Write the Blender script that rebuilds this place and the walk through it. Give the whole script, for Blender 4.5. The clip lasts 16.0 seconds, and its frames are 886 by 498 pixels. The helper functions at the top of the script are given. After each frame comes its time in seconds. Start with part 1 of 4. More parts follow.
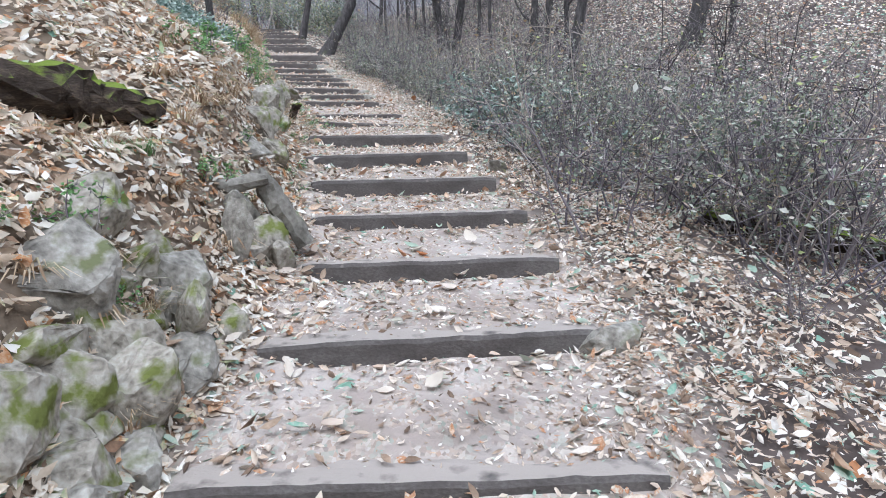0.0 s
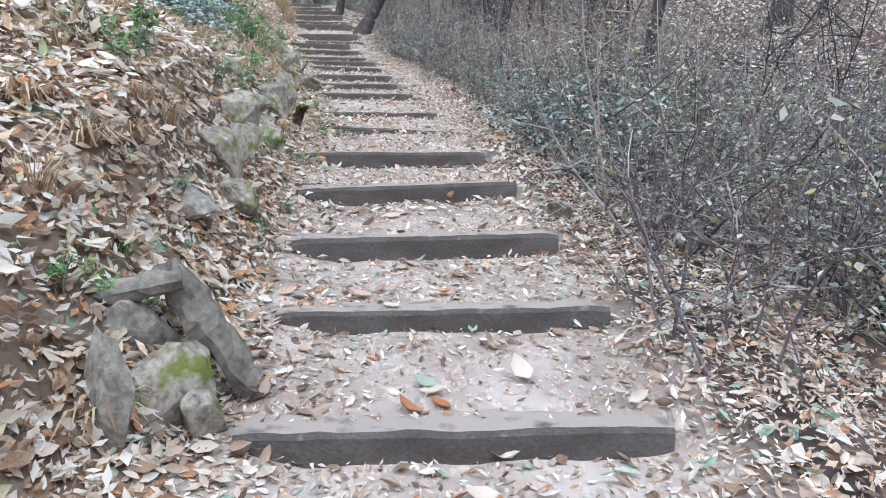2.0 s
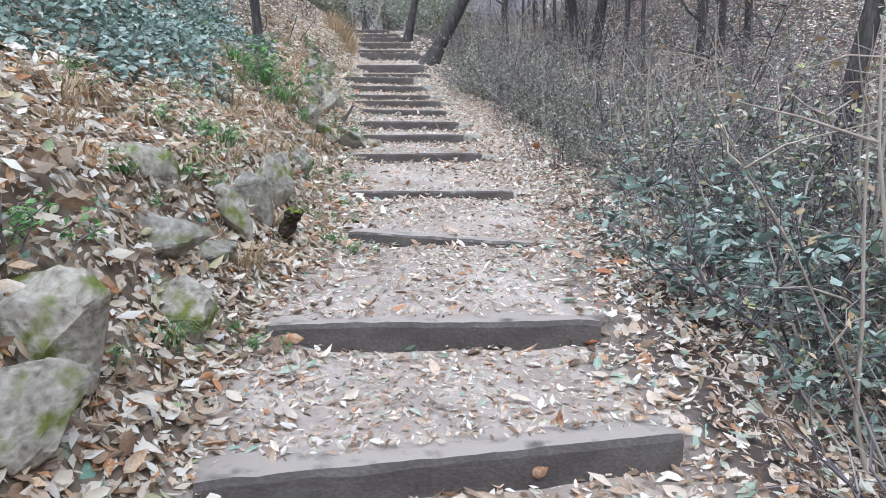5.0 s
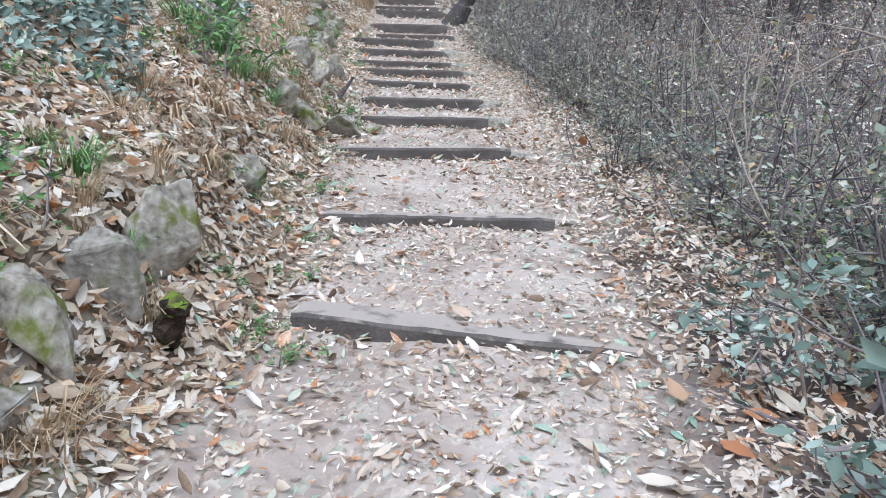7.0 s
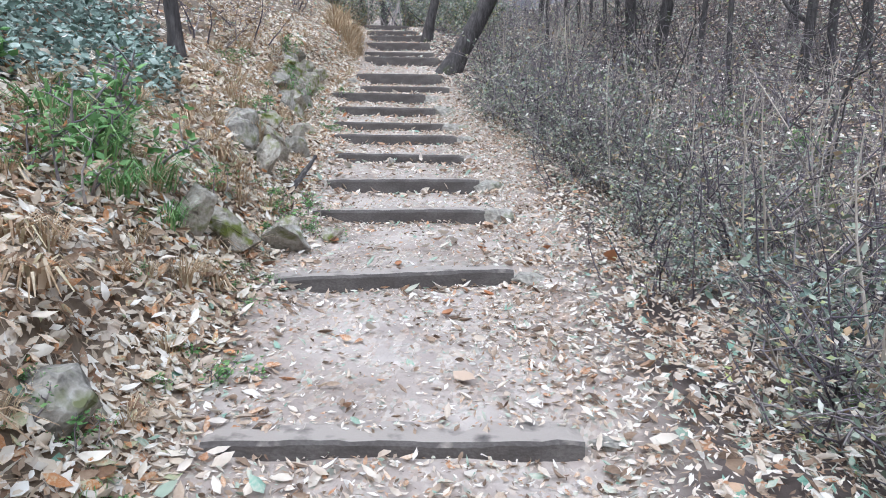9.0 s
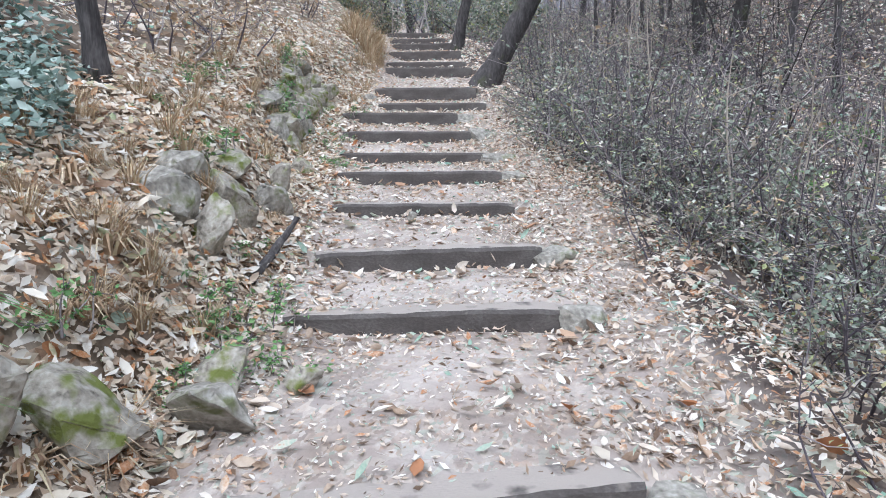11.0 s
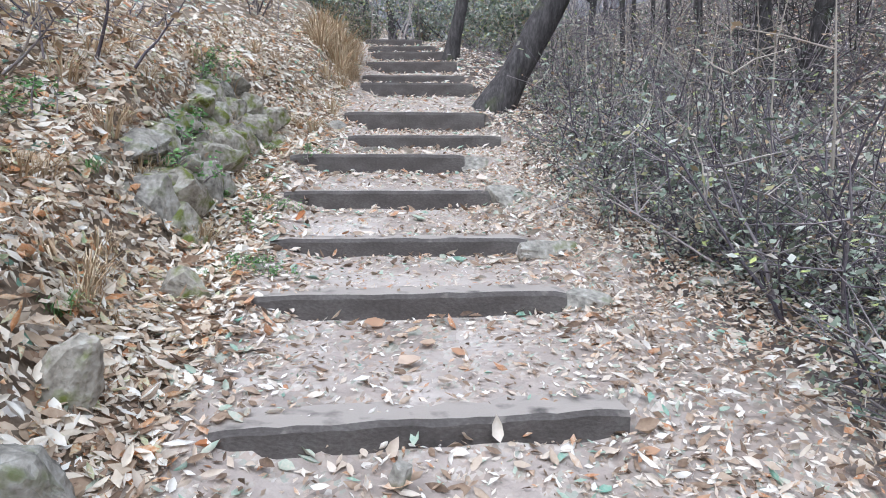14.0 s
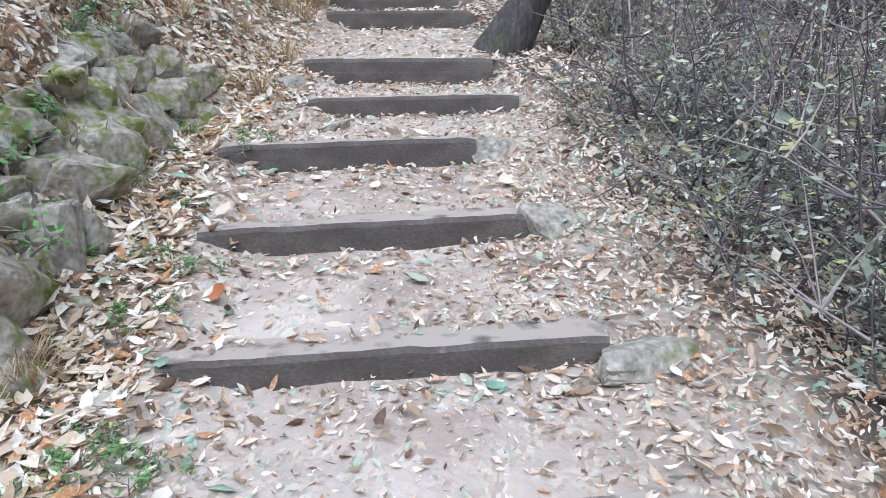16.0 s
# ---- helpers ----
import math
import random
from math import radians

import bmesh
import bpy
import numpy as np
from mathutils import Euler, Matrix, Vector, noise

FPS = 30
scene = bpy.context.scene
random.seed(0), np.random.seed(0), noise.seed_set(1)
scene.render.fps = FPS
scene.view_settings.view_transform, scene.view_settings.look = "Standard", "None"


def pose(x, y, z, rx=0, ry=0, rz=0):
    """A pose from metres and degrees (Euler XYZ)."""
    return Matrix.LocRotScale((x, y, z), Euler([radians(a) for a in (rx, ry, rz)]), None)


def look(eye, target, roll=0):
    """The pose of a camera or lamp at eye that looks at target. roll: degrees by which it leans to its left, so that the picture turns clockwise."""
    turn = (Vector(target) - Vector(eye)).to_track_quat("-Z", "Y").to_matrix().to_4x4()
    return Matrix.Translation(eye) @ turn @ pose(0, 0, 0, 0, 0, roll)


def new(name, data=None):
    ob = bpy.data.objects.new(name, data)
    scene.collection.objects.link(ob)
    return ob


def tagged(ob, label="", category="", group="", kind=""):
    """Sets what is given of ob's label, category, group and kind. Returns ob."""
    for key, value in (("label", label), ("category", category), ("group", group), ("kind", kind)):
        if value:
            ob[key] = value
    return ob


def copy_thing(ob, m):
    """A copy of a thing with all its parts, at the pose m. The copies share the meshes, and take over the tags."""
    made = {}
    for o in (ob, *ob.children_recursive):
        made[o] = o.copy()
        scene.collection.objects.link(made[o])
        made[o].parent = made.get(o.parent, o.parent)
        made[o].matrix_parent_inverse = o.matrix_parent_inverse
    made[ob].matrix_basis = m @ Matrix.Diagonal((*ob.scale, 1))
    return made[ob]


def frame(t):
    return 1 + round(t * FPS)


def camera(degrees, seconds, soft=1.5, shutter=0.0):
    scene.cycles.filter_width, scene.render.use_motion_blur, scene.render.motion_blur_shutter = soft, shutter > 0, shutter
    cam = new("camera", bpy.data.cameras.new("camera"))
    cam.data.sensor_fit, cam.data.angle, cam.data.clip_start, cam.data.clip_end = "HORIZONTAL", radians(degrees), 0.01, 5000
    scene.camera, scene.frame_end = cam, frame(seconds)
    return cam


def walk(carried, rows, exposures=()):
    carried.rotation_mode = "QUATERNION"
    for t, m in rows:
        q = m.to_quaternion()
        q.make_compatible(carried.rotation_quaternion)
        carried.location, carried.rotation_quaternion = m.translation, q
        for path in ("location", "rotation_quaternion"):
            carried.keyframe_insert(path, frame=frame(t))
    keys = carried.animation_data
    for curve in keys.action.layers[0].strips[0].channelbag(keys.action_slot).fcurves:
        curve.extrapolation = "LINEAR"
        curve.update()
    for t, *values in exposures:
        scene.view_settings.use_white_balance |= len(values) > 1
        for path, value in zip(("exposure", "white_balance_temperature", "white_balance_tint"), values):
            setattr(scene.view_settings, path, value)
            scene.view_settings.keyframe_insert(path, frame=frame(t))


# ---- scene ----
cam = camera(65.6, 16.0, soft=1.0)
METRES, EYE, TILT, LEAN, TURN = 16.0, 1.5, -9.0, 1.0, 0.0
ROWS = [
    (0.0, 0.0, 0.0, 0.0, -0.0, 0.0, 0.0),
    (0.5, -0.0001, 0.0265, 0.0035, 0.41, 0.64, -1.44),
    (1.0, -0.0016, 0.0534, 0.0207, -1.07, -2.73, 0.13),
    (1.5, 0.0009, 0.083, 0.0273, 3.27, -3.27, 0.52),
    (2.0, 0.0007, 0.1092, 0.0399, 3.43, -1.97, -1.63),
    (2.5, -0.0043, 0.1438, 0.0497, 2.26, -3.17, -2.09),
    (3.0, -0.003, 0.1695, 0.0588, 3.45, 1.69, -1.97),
    (5.5, -0.0164, 0.3066, 0.1077, 10.1, -0.98, -2.65),
    (6.0, -0.0191, 0.3343, 0.116, 8.23, -0.77, -1.72),
    (6.5, -0.0205, 0.3613, 0.1305, 10.35, -1.39, -3.36),
    (7.0, -0.0291, 0.3909, 0.1341, 11.66, -4.06, -4.41),
    (7.5, -0.0333, 0.4207, 0.1524, 10.02, -5.13, -2.62),
    (8.0, -0.0323, 0.4444, 0.1599, 12.01, -2.18, -6.09),
    (8.5, -0.0361, 0.4705, 0.1679, 13.87, 0.08, -6.81),
    (9.0, -0.0426, 0.4946, 0.1787, 12.07, -1.49, -3.88),
    (11.5, -0.091, 0.6592, 0.2202, 14.9, -0.3, -3.22),
    (12.0, -0.103, 0.688, 0.228, 13.11, 0.9, -3.03),
    (12.5, -0.1137, 0.7188, 0.234, 16.03, 0.34, -4.76),
    (13.0, -0.1241, 0.7485, 0.243, 11.61, -1.23, -3.41),
    (13.5, -0.1306, 0.7795, 0.2555, 12.91, -4.79, -2.58),
    (14.0, -0.1393, 0.8053, 0.2636, 12.98, -0.02, -3.54),
    (14.5, -0.1467, 0.8356, 0.2713, 10.39, 0.32, -2.34),
    (15.0, -0.1555, 0.865, 0.2871, 11.65, -2.55, -3.06),
    (15.5, -0.1675, 0.8912, 0.2932, 13.88, -5.48, -3.59),
    (16.0, -0.175, 0.9151, 0.3057, 11.51, -7.2, -2.24),
]
walk(cam, [(t, pose(0, 0, EYE, TILT, LEAN, TURN) @ pose(METRES * x, METRES * y, METRES * z, 90 + pitch, roll, yaw)) for t, x, y, z, yaw, pitch, roll in ROWS], [(0.0, 0.88, 5490, 8), (16.0, 0.83, 5490, 8)])

# ---- light ----
world = bpy.data.worlds.new("overcast_sky")
scene.world = world
world.use_nodes = True
wn = world.node_tree
sky = wn.nodes.new("ShaderNodeTexSky")
sky.sky_type, sky.sun_disc = "NISHITA", False
sky.sun_elevation, sky.sun_rotation = radians(52), radians(220)
sky.dust_density, sky.air_density = 4.0, 1.0
soften = wn.nodes.new("ShaderNodeHueSaturation")
soften.inputs["Saturation"].default_value = 0.35
wn.links.new(sky.outputs[0], soften.inputs["Color"])
wn.links.new(soften.outputs[0], wn.nodes["Background"].inputs["Color"])
wn.nodes["Background"].inputs["Strength"].default_value = 0.15
sun = new("sun", bpy.data.lights.new("sun", "SUN"))
sun.data.energy, sun.data.angle, sun.data.color = 1.3, radians(40), (1.0, 0.97, 0.94)
sun.matrix_world = look((11, -9, 24), (0, 4, 2))


# ---- materials ----
def material(name, stops, scale=6.0, rough=0.9, bump=0.3, fine=60.0, stretch=(1, 1, 1), island=0.0, through_light=0.0, mix2=None):
    """Noise at two scales through a colour ramp; island: how much each loose piece takes a colour of its own;
    mix2: (colour, scale, threshold, upward) for moss or dust with an outline of its own."""
    m = bpy.data.materials.new(name)
    m.use_nodes = True
    n, l = m.node_tree.nodes, m.node_tree.links
    b = n["Principled BSDF"]
    b.inputs["Roughness"].default_value = rough
    b.inputs["Specular IOR Level"].default_value = 0.25
    tc, mp = n.new("ShaderNodeTexCoord"), n.new("ShaderNodeMapping")
    mp.inputs["Scale"].default_value = stretch
    l.new(tc.outputs["Object"], mp.inputs[0])
    big, small = n.new("ShaderNodeTexNoise"), n.new("ShaderNodeTexNoise")
    for tex, s in ((big, scale), (small, fine)):
        tex.inputs["Scale"].default_value, tex.inputs["Detail"].default_value = s, 5
        l.new(mp.outputs[0], tex.inputs["Vector"])
    mix = n.new("ShaderNodeMix")
    mix.inputs["Factor"].default_value = 0.4
    l.new(big.outputs[0], mix.inputs["A"]), l.new(small.outputs[0], mix.inputs["B"])
    fac = mix.outputs["Result"]
    spread = n.new("ShaderNodeMapRange")
    spread.inputs["From Min"].default_value, spread.inputs["From Max"].default_value = 0.3, 0.7
    l.new(fac, spread.inputs["Value"])
    fac = spread.outputs[0]
    if island:
        geo, pick = n.new("ShaderNodeNewGeometry"), n.new("ShaderNodeMix")
        pick.inputs["Factor"].default_value = island
        l.new(fac, pick.inputs["A"]), l.new(geo.outputs["Random Per Island"], pick.inputs["B"])
        fac = pick.outputs["Result"]
    ramp = n.new("ShaderNodeValToRGB")
    ramp.color_ramp.elements[0].position, ramp.color_ramp.elements[-1].position = stops[0][0], stops[-1][0]
    for p, c in stops[1:-1]:
        ramp.color_ramp.elements.new(p)
    for e, (p, c) in zip(ramp.color_ramp.elements, stops):
        e.position, e.color = p, (*c, 1)
    l.new(fac, ramp.inputs[0])
    colour = ramp.outputs[0]
    if mix2:
        c2, s2, thr, upward = mix2
        patch = n.new("ShaderNodeTexNoise")
        patch.inputs["Scale"].default_value, patch.inputs["Detail"].default_value = s2, 4
        l.new(tc.outputs["Object"], patch.inputs["Vector"])
        value = patch.outputs[0]
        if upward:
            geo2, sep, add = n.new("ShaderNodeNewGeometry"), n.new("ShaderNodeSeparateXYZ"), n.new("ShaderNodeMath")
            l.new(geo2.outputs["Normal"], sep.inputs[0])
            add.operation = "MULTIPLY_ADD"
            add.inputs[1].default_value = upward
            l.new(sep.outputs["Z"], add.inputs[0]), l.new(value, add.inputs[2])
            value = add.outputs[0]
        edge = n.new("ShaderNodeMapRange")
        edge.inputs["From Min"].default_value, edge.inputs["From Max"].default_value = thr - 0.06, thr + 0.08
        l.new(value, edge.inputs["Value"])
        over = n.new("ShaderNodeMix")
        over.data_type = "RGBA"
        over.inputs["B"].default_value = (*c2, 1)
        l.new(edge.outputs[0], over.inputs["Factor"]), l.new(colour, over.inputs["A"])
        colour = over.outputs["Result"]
    l.new(colour, b.inputs["Base Color"])
    bn = n.new("ShaderNodeBump")
    bn.inputs["Strength"].default_value, bn.inputs["Distance"].default_value = bump, 0.02
    l.new(mix.outputs["Result"], bn.inputs["Height"]), l.new(bn.outputs[0], b.inputs["Normal"])
    if through_light:
        tr, add = n.new("ShaderNodeBsdfTranslucent"), n.new("ShaderNodeMixShader")
        add.inputs[0].default_value = through_light
        l.new(colour, tr.inputs[0])
        l.new(b.outputs[0], add.inputs[1]), l.new(tr.outputs[0], add.inputs[2])
        l.new(add.outputs[0], n["Material Output"].inputs[0])
    return m


LITTER = [(0.0, (0.07, 0.05, 0.038)), (0.11, (0.17, 0.115, 0.08)), (0.24, (0.36, 0.26, 0.185)), (0.38, (0.56, 0.455, 0.36)), (0.53, (0.70, 0.62, 0.53)),
          (0.68, (0.82, 0.785, 0.735)), (0.76, (0.64, 0.49, 0.36)), (0.815, (0.44, 0.20, 0.09)), (0.85, (0.58, 0.55, 0.46)), (0.95, (0.24, 0.40, 0.31))]
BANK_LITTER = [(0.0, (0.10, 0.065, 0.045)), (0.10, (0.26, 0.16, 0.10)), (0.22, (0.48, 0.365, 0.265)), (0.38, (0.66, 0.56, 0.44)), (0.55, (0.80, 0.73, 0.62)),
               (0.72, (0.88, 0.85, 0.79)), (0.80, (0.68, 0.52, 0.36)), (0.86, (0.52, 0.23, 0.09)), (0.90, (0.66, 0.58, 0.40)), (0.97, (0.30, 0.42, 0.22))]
MAT = {
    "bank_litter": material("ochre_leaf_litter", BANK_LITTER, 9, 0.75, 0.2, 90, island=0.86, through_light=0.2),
    "litter": material("dry_leaf_litter", LITTER, 9, 0.75, 0.2, 90, island=0.86, through_light=0.15),
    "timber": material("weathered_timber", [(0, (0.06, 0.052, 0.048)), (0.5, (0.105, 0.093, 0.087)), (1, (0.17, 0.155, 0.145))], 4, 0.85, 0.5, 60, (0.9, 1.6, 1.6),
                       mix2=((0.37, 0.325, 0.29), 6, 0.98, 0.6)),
    "stone": material("mossy_stone", [(0, (0.10, 0.088, 0.07)), (0.35, (0.31, 0.28, 0.235)), (0.75, (0.47, 0.44, 0.385)), (1, (0.60, 0.575, 0.53))], 11, 0.9, 1.0, 42,
                      mix2=((0.15, 0.17, 0.045), 9, 0.58, 0.07)),
    "pale_stone": material("grey_stone", [(0, (0.10, 0.092, 0.08)), (0.5, (0.32, 0.298, 0.26)), (1, (0.56, 0.535, 0.495))], 11, 0.9, 1.0, 40,
                           mix2=((0.16, 0.17, 0.085), 9, 0.62, 0.03)),
    "bark": material("grey_brown_bark", [(0, (0.03, 0.027, 0.028)), (0.5, (0.075, 0.068, 0.068)), (1, (0.155, 0.145, 0.14))], 8, 0.95, 0.9, 30, (3, 3, 0.6),
                     mix2=((0.07, 0.085, 0.03), 2.2, 0.66, 0.0)),
    "pale_bark": material("pale_grey_bark", [(0, (0.2, 0.22, 0.22)), (0.5, (0.35, 0.38, 0.38)), (1, (0.5, 0.53, 0.53))], 8, 0.9, 0.5, 30, (3, 3, 0.6)),
    "dead_wood": material("weathered_dead_wood", [(0, (0.08, 0.072, 0.06)), (0.5, (0.20, 0.185, 0.16)), (1, (0.36, 0.34, 0.30))], 6, 0.95, 0.8, 40, (1, 1, 1),
                          mix2=((0.13, 0.15, 0.06), 5, 0.62, 0.0)),
    "rotten": material("rotten_mossy_log", [(0, (0.02, 0.016, 0.012)), (0.5, (0.05, 0.038, 0.03)), (1, (0.12, 0.09, 0.065))], 6, 0.95, 0.9, 30, (1, 4, 4),
                       mix2=((0.15, 0.20, 0.03), 7, 0.78, 0.45)),
    "twig": material("grey_purple_twigs", [(0, (0.05, 0.042, 0.05)), (0.4, (0.165, 0.142, 0.163)), (0.7, (0.36, 0.32, 0.31)), (1, (0.68, 0.60, 0.49))], 7, 0.85, 0.2, 60, island=0.7),
    "cane": material("pale_dry_canes", [(0, (0.20, 0.17, 0.14)), (0.5, (0.38, 0.33, 0.28)), (1, (0.56, 0.50, 0.43))], 5, 0.8, 0.1, 50, island=0.7),
    "straw": material("dry_straw_grass", [(0, (0.27, 0.175, 0.10)), (0.4, (0.48, 0.355, 0.22)), (0.8, (0.66, 0.55, 0.40)), (1, (0.26, 0.29, 0.12))], 4, 0.85, 0.1, 50, island=0.75, through_light=0.2),
    "dead_leaf": material("drooping_dead_leaves", [(0, (0.17, 0.105, 0.065)), (0.35, (0.42, 0.30, 0.19)), (0.75, (0.70, 0.58, 0.43)), (1, (0.34, 0.33, 0.16))], 5, 0.8, 0.1, 50, island=0.8, through_light=0.25),
    "brush_leaf": material("grey_green_shrub_leaves", [(0, (0.08, 0.105, 0.075)), (0.3, (0.21, 0.25, 0.19)), (0.55, (0.38, 0.43, 0.34)), (0.70, (0.62, 0.61, 0.55)), (0.80, (0.40, 0.28, 0.18)), (0.88, (0.40, 0.46, 0.22)), (1, (0.58, 0.60, 0.18))], 4, 0.55, 0.1, 50, island=0.85, through_light=0.2),
    "ivy": material("dusty_ivy_leaves", [(0, (0.07, 0.105, 0.085)), (0.5, (0.23, 0.31, 0.265)), (1, (0.52, 0.60, 0.55))], 4, 0.45, 0.1, 50, island=0.85, through_light=0.12),
    "fern": material("fresh_green_leaves", [(0, (0.09, 0.18, 0.06)), (0.6, (0.20, 0.37, 0.14)), (1, (0.38, 0.50, 0.22))], 4, 0.6, 0.1, 50, island=0.7, through_light=0.25),
    # far woods: the veil of distance is painted in as pale bluish grey
    "painted_haze": material("far_woods_haze_colour", [(0, (0.17, 0.17, 0.19)), (0.5, (0.27, 0.27, 0.295)), (1, (0.38, 0.38, 0.40))], 0.4, 1.0, 0.0, 1.6, (1, 1, 0.12)),
}


def ground_material():
    """Trodden pale earth on the trail, and a dark mulch flecked with bits of leaf beside it; the mesh says where the trail runs."""
    m = bpy.data.materials.new("trail_earth_and_mulch")
    m.use_nodes = True
    n, l = m.node_tree.nodes, m.node_tree.links
    b = n["Principled BSDF"]
    b.inputs["Roughness"].default_value = 0.95
    b.inputs["Specular IOR Level"].default_value = 0.15
    tc = n.new("ShaderNodeTexCoord")

    def noise_at(s, d=6):
        t = n.new("ShaderNodeTexNoise")
        t.inputs["Scale"].default_value, t.inputs["Detail"].default_value = s, d
        l.new(tc.outputs["Object"], t.inputs["Vector"])
        return t.outputs[0]

    def ramp(src, stops):
        r = n.new("ShaderNodeValToRGB")
        for p, c in stops[1:-1]:
            r.color_ramp.elements.new(p)
        for e, (p, c) in zip(r.color_ramp.elements, stops):
            e.position, e.color = p, (*c, 1)
        l.new(src, r.inputs[0])
        return r.outputs[0]

    chips = n.new("ShaderNodeTexVoronoi")
    chips.inputs["Scale"].default_value = 62
    warp = n.new("ShaderNodeMapping")
    warp.inputs["Scale"].default_value = (1.0, 0.55, 1.0)
    l.new(tc.outputs["Object"], warp.inputs[0]), l.new(warp.outputs[0], chips.inputs["Vector"])
    cell = n.new("ShaderNodeSeparateXYZ")
    l.new(chips.outputs["Color"], cell.inputs[0])
    flecks = ramp(cell.outputs[0], LITTER)
    coarse = n.new("ShaderNodeTexVoronoi")
    coarse.inputs["Scale"].default_value = 21
    l.new(warp.outputs[0], coarse.inputs["Vector"])
    cell2 = n.new("ShaderNodeSeparateXYZ")
    l.new(coarse.outputs["Color"], cell2.inputs[0])
    fallen = ramp(cell2.outputs[0], LITTER)
    earth = ramp(noise_at(2.2), [(0.3, (0.29, 0.24, 0.208)), (0.5, (0.39, 0.333, 0.296)), (0.7, (0.49, 0.436, 0.398))])
    mulch = ramp(noise_at(3.0), [(0.3, (0.055, 0.043, 0.038)), (0.5, (0.105, 0.084, 0.076)), (0.7, (0.18, 0.148, 0.132))])

    def blend(fac, a, c):
        x = n.new("ShaderNodeMix")
        x.data_type = "RGBA"
        if isinstance(fac, float):
            x.inputs["Factor"].default_value = fac
        else:
            l.new(fac, x.inputs["Factor"])
        l.new(a, x.inputs["A"]), l.new(c, x.inputs["B"])
        return x.outputs["Result"]

    def above(src, lo, hi):
        r = n.new("ShaderNodeMapRange")
        r.inputs["From Min"].default_value, r.inputs["From Max"].default_value = lo, hi
        l.new(src, r.inputs["Value"])
        return r.outputs[0]

    soil = ramp(noise_at(4.0), [(0.3, (0.13, 0.098, 0.07)), (0.5, (0.22, 0.172, 0.128)), (0.7, (0.32, 0.262, 0.205))])
    side = n.new("ShaderNodeAttribute")
    side.attribute_name = "bank"
    mulch = blend(side.outputs["Fac"], mulch, soil)
    att = n.new("ShaderNodeAttribute")
    att.attribute_name = "trail"
    some = above(noise_at(11), 0.46, 0.56)
    l.new(blend(att.outputs["Fac"], blend(above(cell2.outputs[1], 0.70, 0.72), mulch, fallen), blend(0.3, earth, blend(some, earth, flecks))), b.inputs["Base Color"])
    bn = n.new("ShaderNodeBump")
    bn.inputs["Strength"].default_value, bn.inputs["Distance"].default_value = 0.6, 0.02
    l.new(noise_at(30), bn.inputs["Height"]), l.new(bn.outputs[0], b.inputs["Normal"])
    return m


MAT["ground"] = ground_material()

# ---- plan: the timber steps, front top edges from left to right: x, y, x, y, height, visible face ----
STEPS = [
    (-0.94, 2.09, 0.75, 2.16, 0.38, 0.12), (-0.86, 3.00, 0.75, 3.20, 0.59, 0.10), (-0.84, 3.95, 0.70, 4.13, 0.79, 0.105),
    (-0.93, 4.75, 0.61, 4.98, 0.985, 0.095), (-1.04, 5.46, 0.45, 5.87, 1.19, 0.13), (-1.25, 6.38, 0.25, 6.98, 1.38, 0.13),
    (-1.47, 7.40, 0.00, 7.78, 1.565, 0.12), (-1.60, 9.00, 0.0, 9.14, 1.725, 0.045), (-2.06, 10.43, -0.63, 10.81, 1.91, 0.065),
    (-2.48, 11.94, -1.13, 12.62, 2.20, 0.09), (-2.90, 13.50, -1.50, 14.00, 2.41, 0.11), (-3.06, 14.25, -1.75, 14.90, 2.60, 0.12),
    (-3.36, 15.18, -2.07, 15.74, 2.80, 0.085), (-3.80, 16.20, -2.35, 16.72, 2.99, 0.11), (-4.08, 17.00, -2.64, 17.53, 3.14, 0.10),
    (-4.39, 17.82, -3.00, 18.40, 3.365, 0.115), (-4.77, 18.72, -3.40, 19.30, 3.61, 0.15), (-4.79, 20.10, -3.27, 20.53, 3.79, 0.14),
    (-5.16, 20.95, -3.55, 21.10, 4.06, 0.20), (-5.60, 22.70, -4.05, 23.00, 4.55, 0.18), (-5.97, 23.80, -4.40, 24.00, 4.76, 0.16),
    (-6.30, 24.90, -4.75, 25.10, 5.10, 0.18), (-6.60, 26.00, -5.20, 26.20, 5.41, 0.17), (-7.08, 27.20, -5.70, 27.40, 5.69, 0.16),
    (-7.60, 28.50, -6.30, 28.70, 6.03, 0.15),
]
S = np.array(STEPS)
MID_X, MID_Y = (S[:, 0] + S[:, 2]) / 2, (S[:, 1] + S[:, 3]) / 2
SKEW = (S[:, 3] - S[:, 1]) / (S[:, 2] - S[:, 0])
AXIS_Y = np.concatenate([[-8, 0], MID_Y, [31, 60, 300]])
AXIS_X = np.concatenate([[0.0, 0.0], MID_X, [-8.2, -16, -60]])
RAMP_Y = np.concatenate([[-8, 0], MID_Y, [31, 60, 300]])
RAMP_Z = np.concatenate([[-1.75, -0.08], S[:, 4] - S[:, 5] * 0.5, [6.3, 11.0, 40.0]])
EDGE_Y, EDGE_U = [0, 3.6, 5, 9, 11, 13, 16, 19, 21, 24, 30], [1.45, 1.3, 1.15, 1.0, 1.35, 1.6, 1.75, 1.6, 1.1, 1.0, 1.0]


def along(x, y):
    """Distance right of the trail's middle, and the place along it."""
    u = x - np.interp(y, AXIS_Y, AXIS_X)
    return u, y - np.interp(y, MID_Y, SKEW) * np.clip(u, -2.5, 2.5)


def lumps(x, y, f):
    return np.sin(f * x + 1.3 * np.sin(f * 0.7 * y)) * np.cos(f * 0.9 * y + 1.1 * np.sin(f * 0.6 * x + 2))


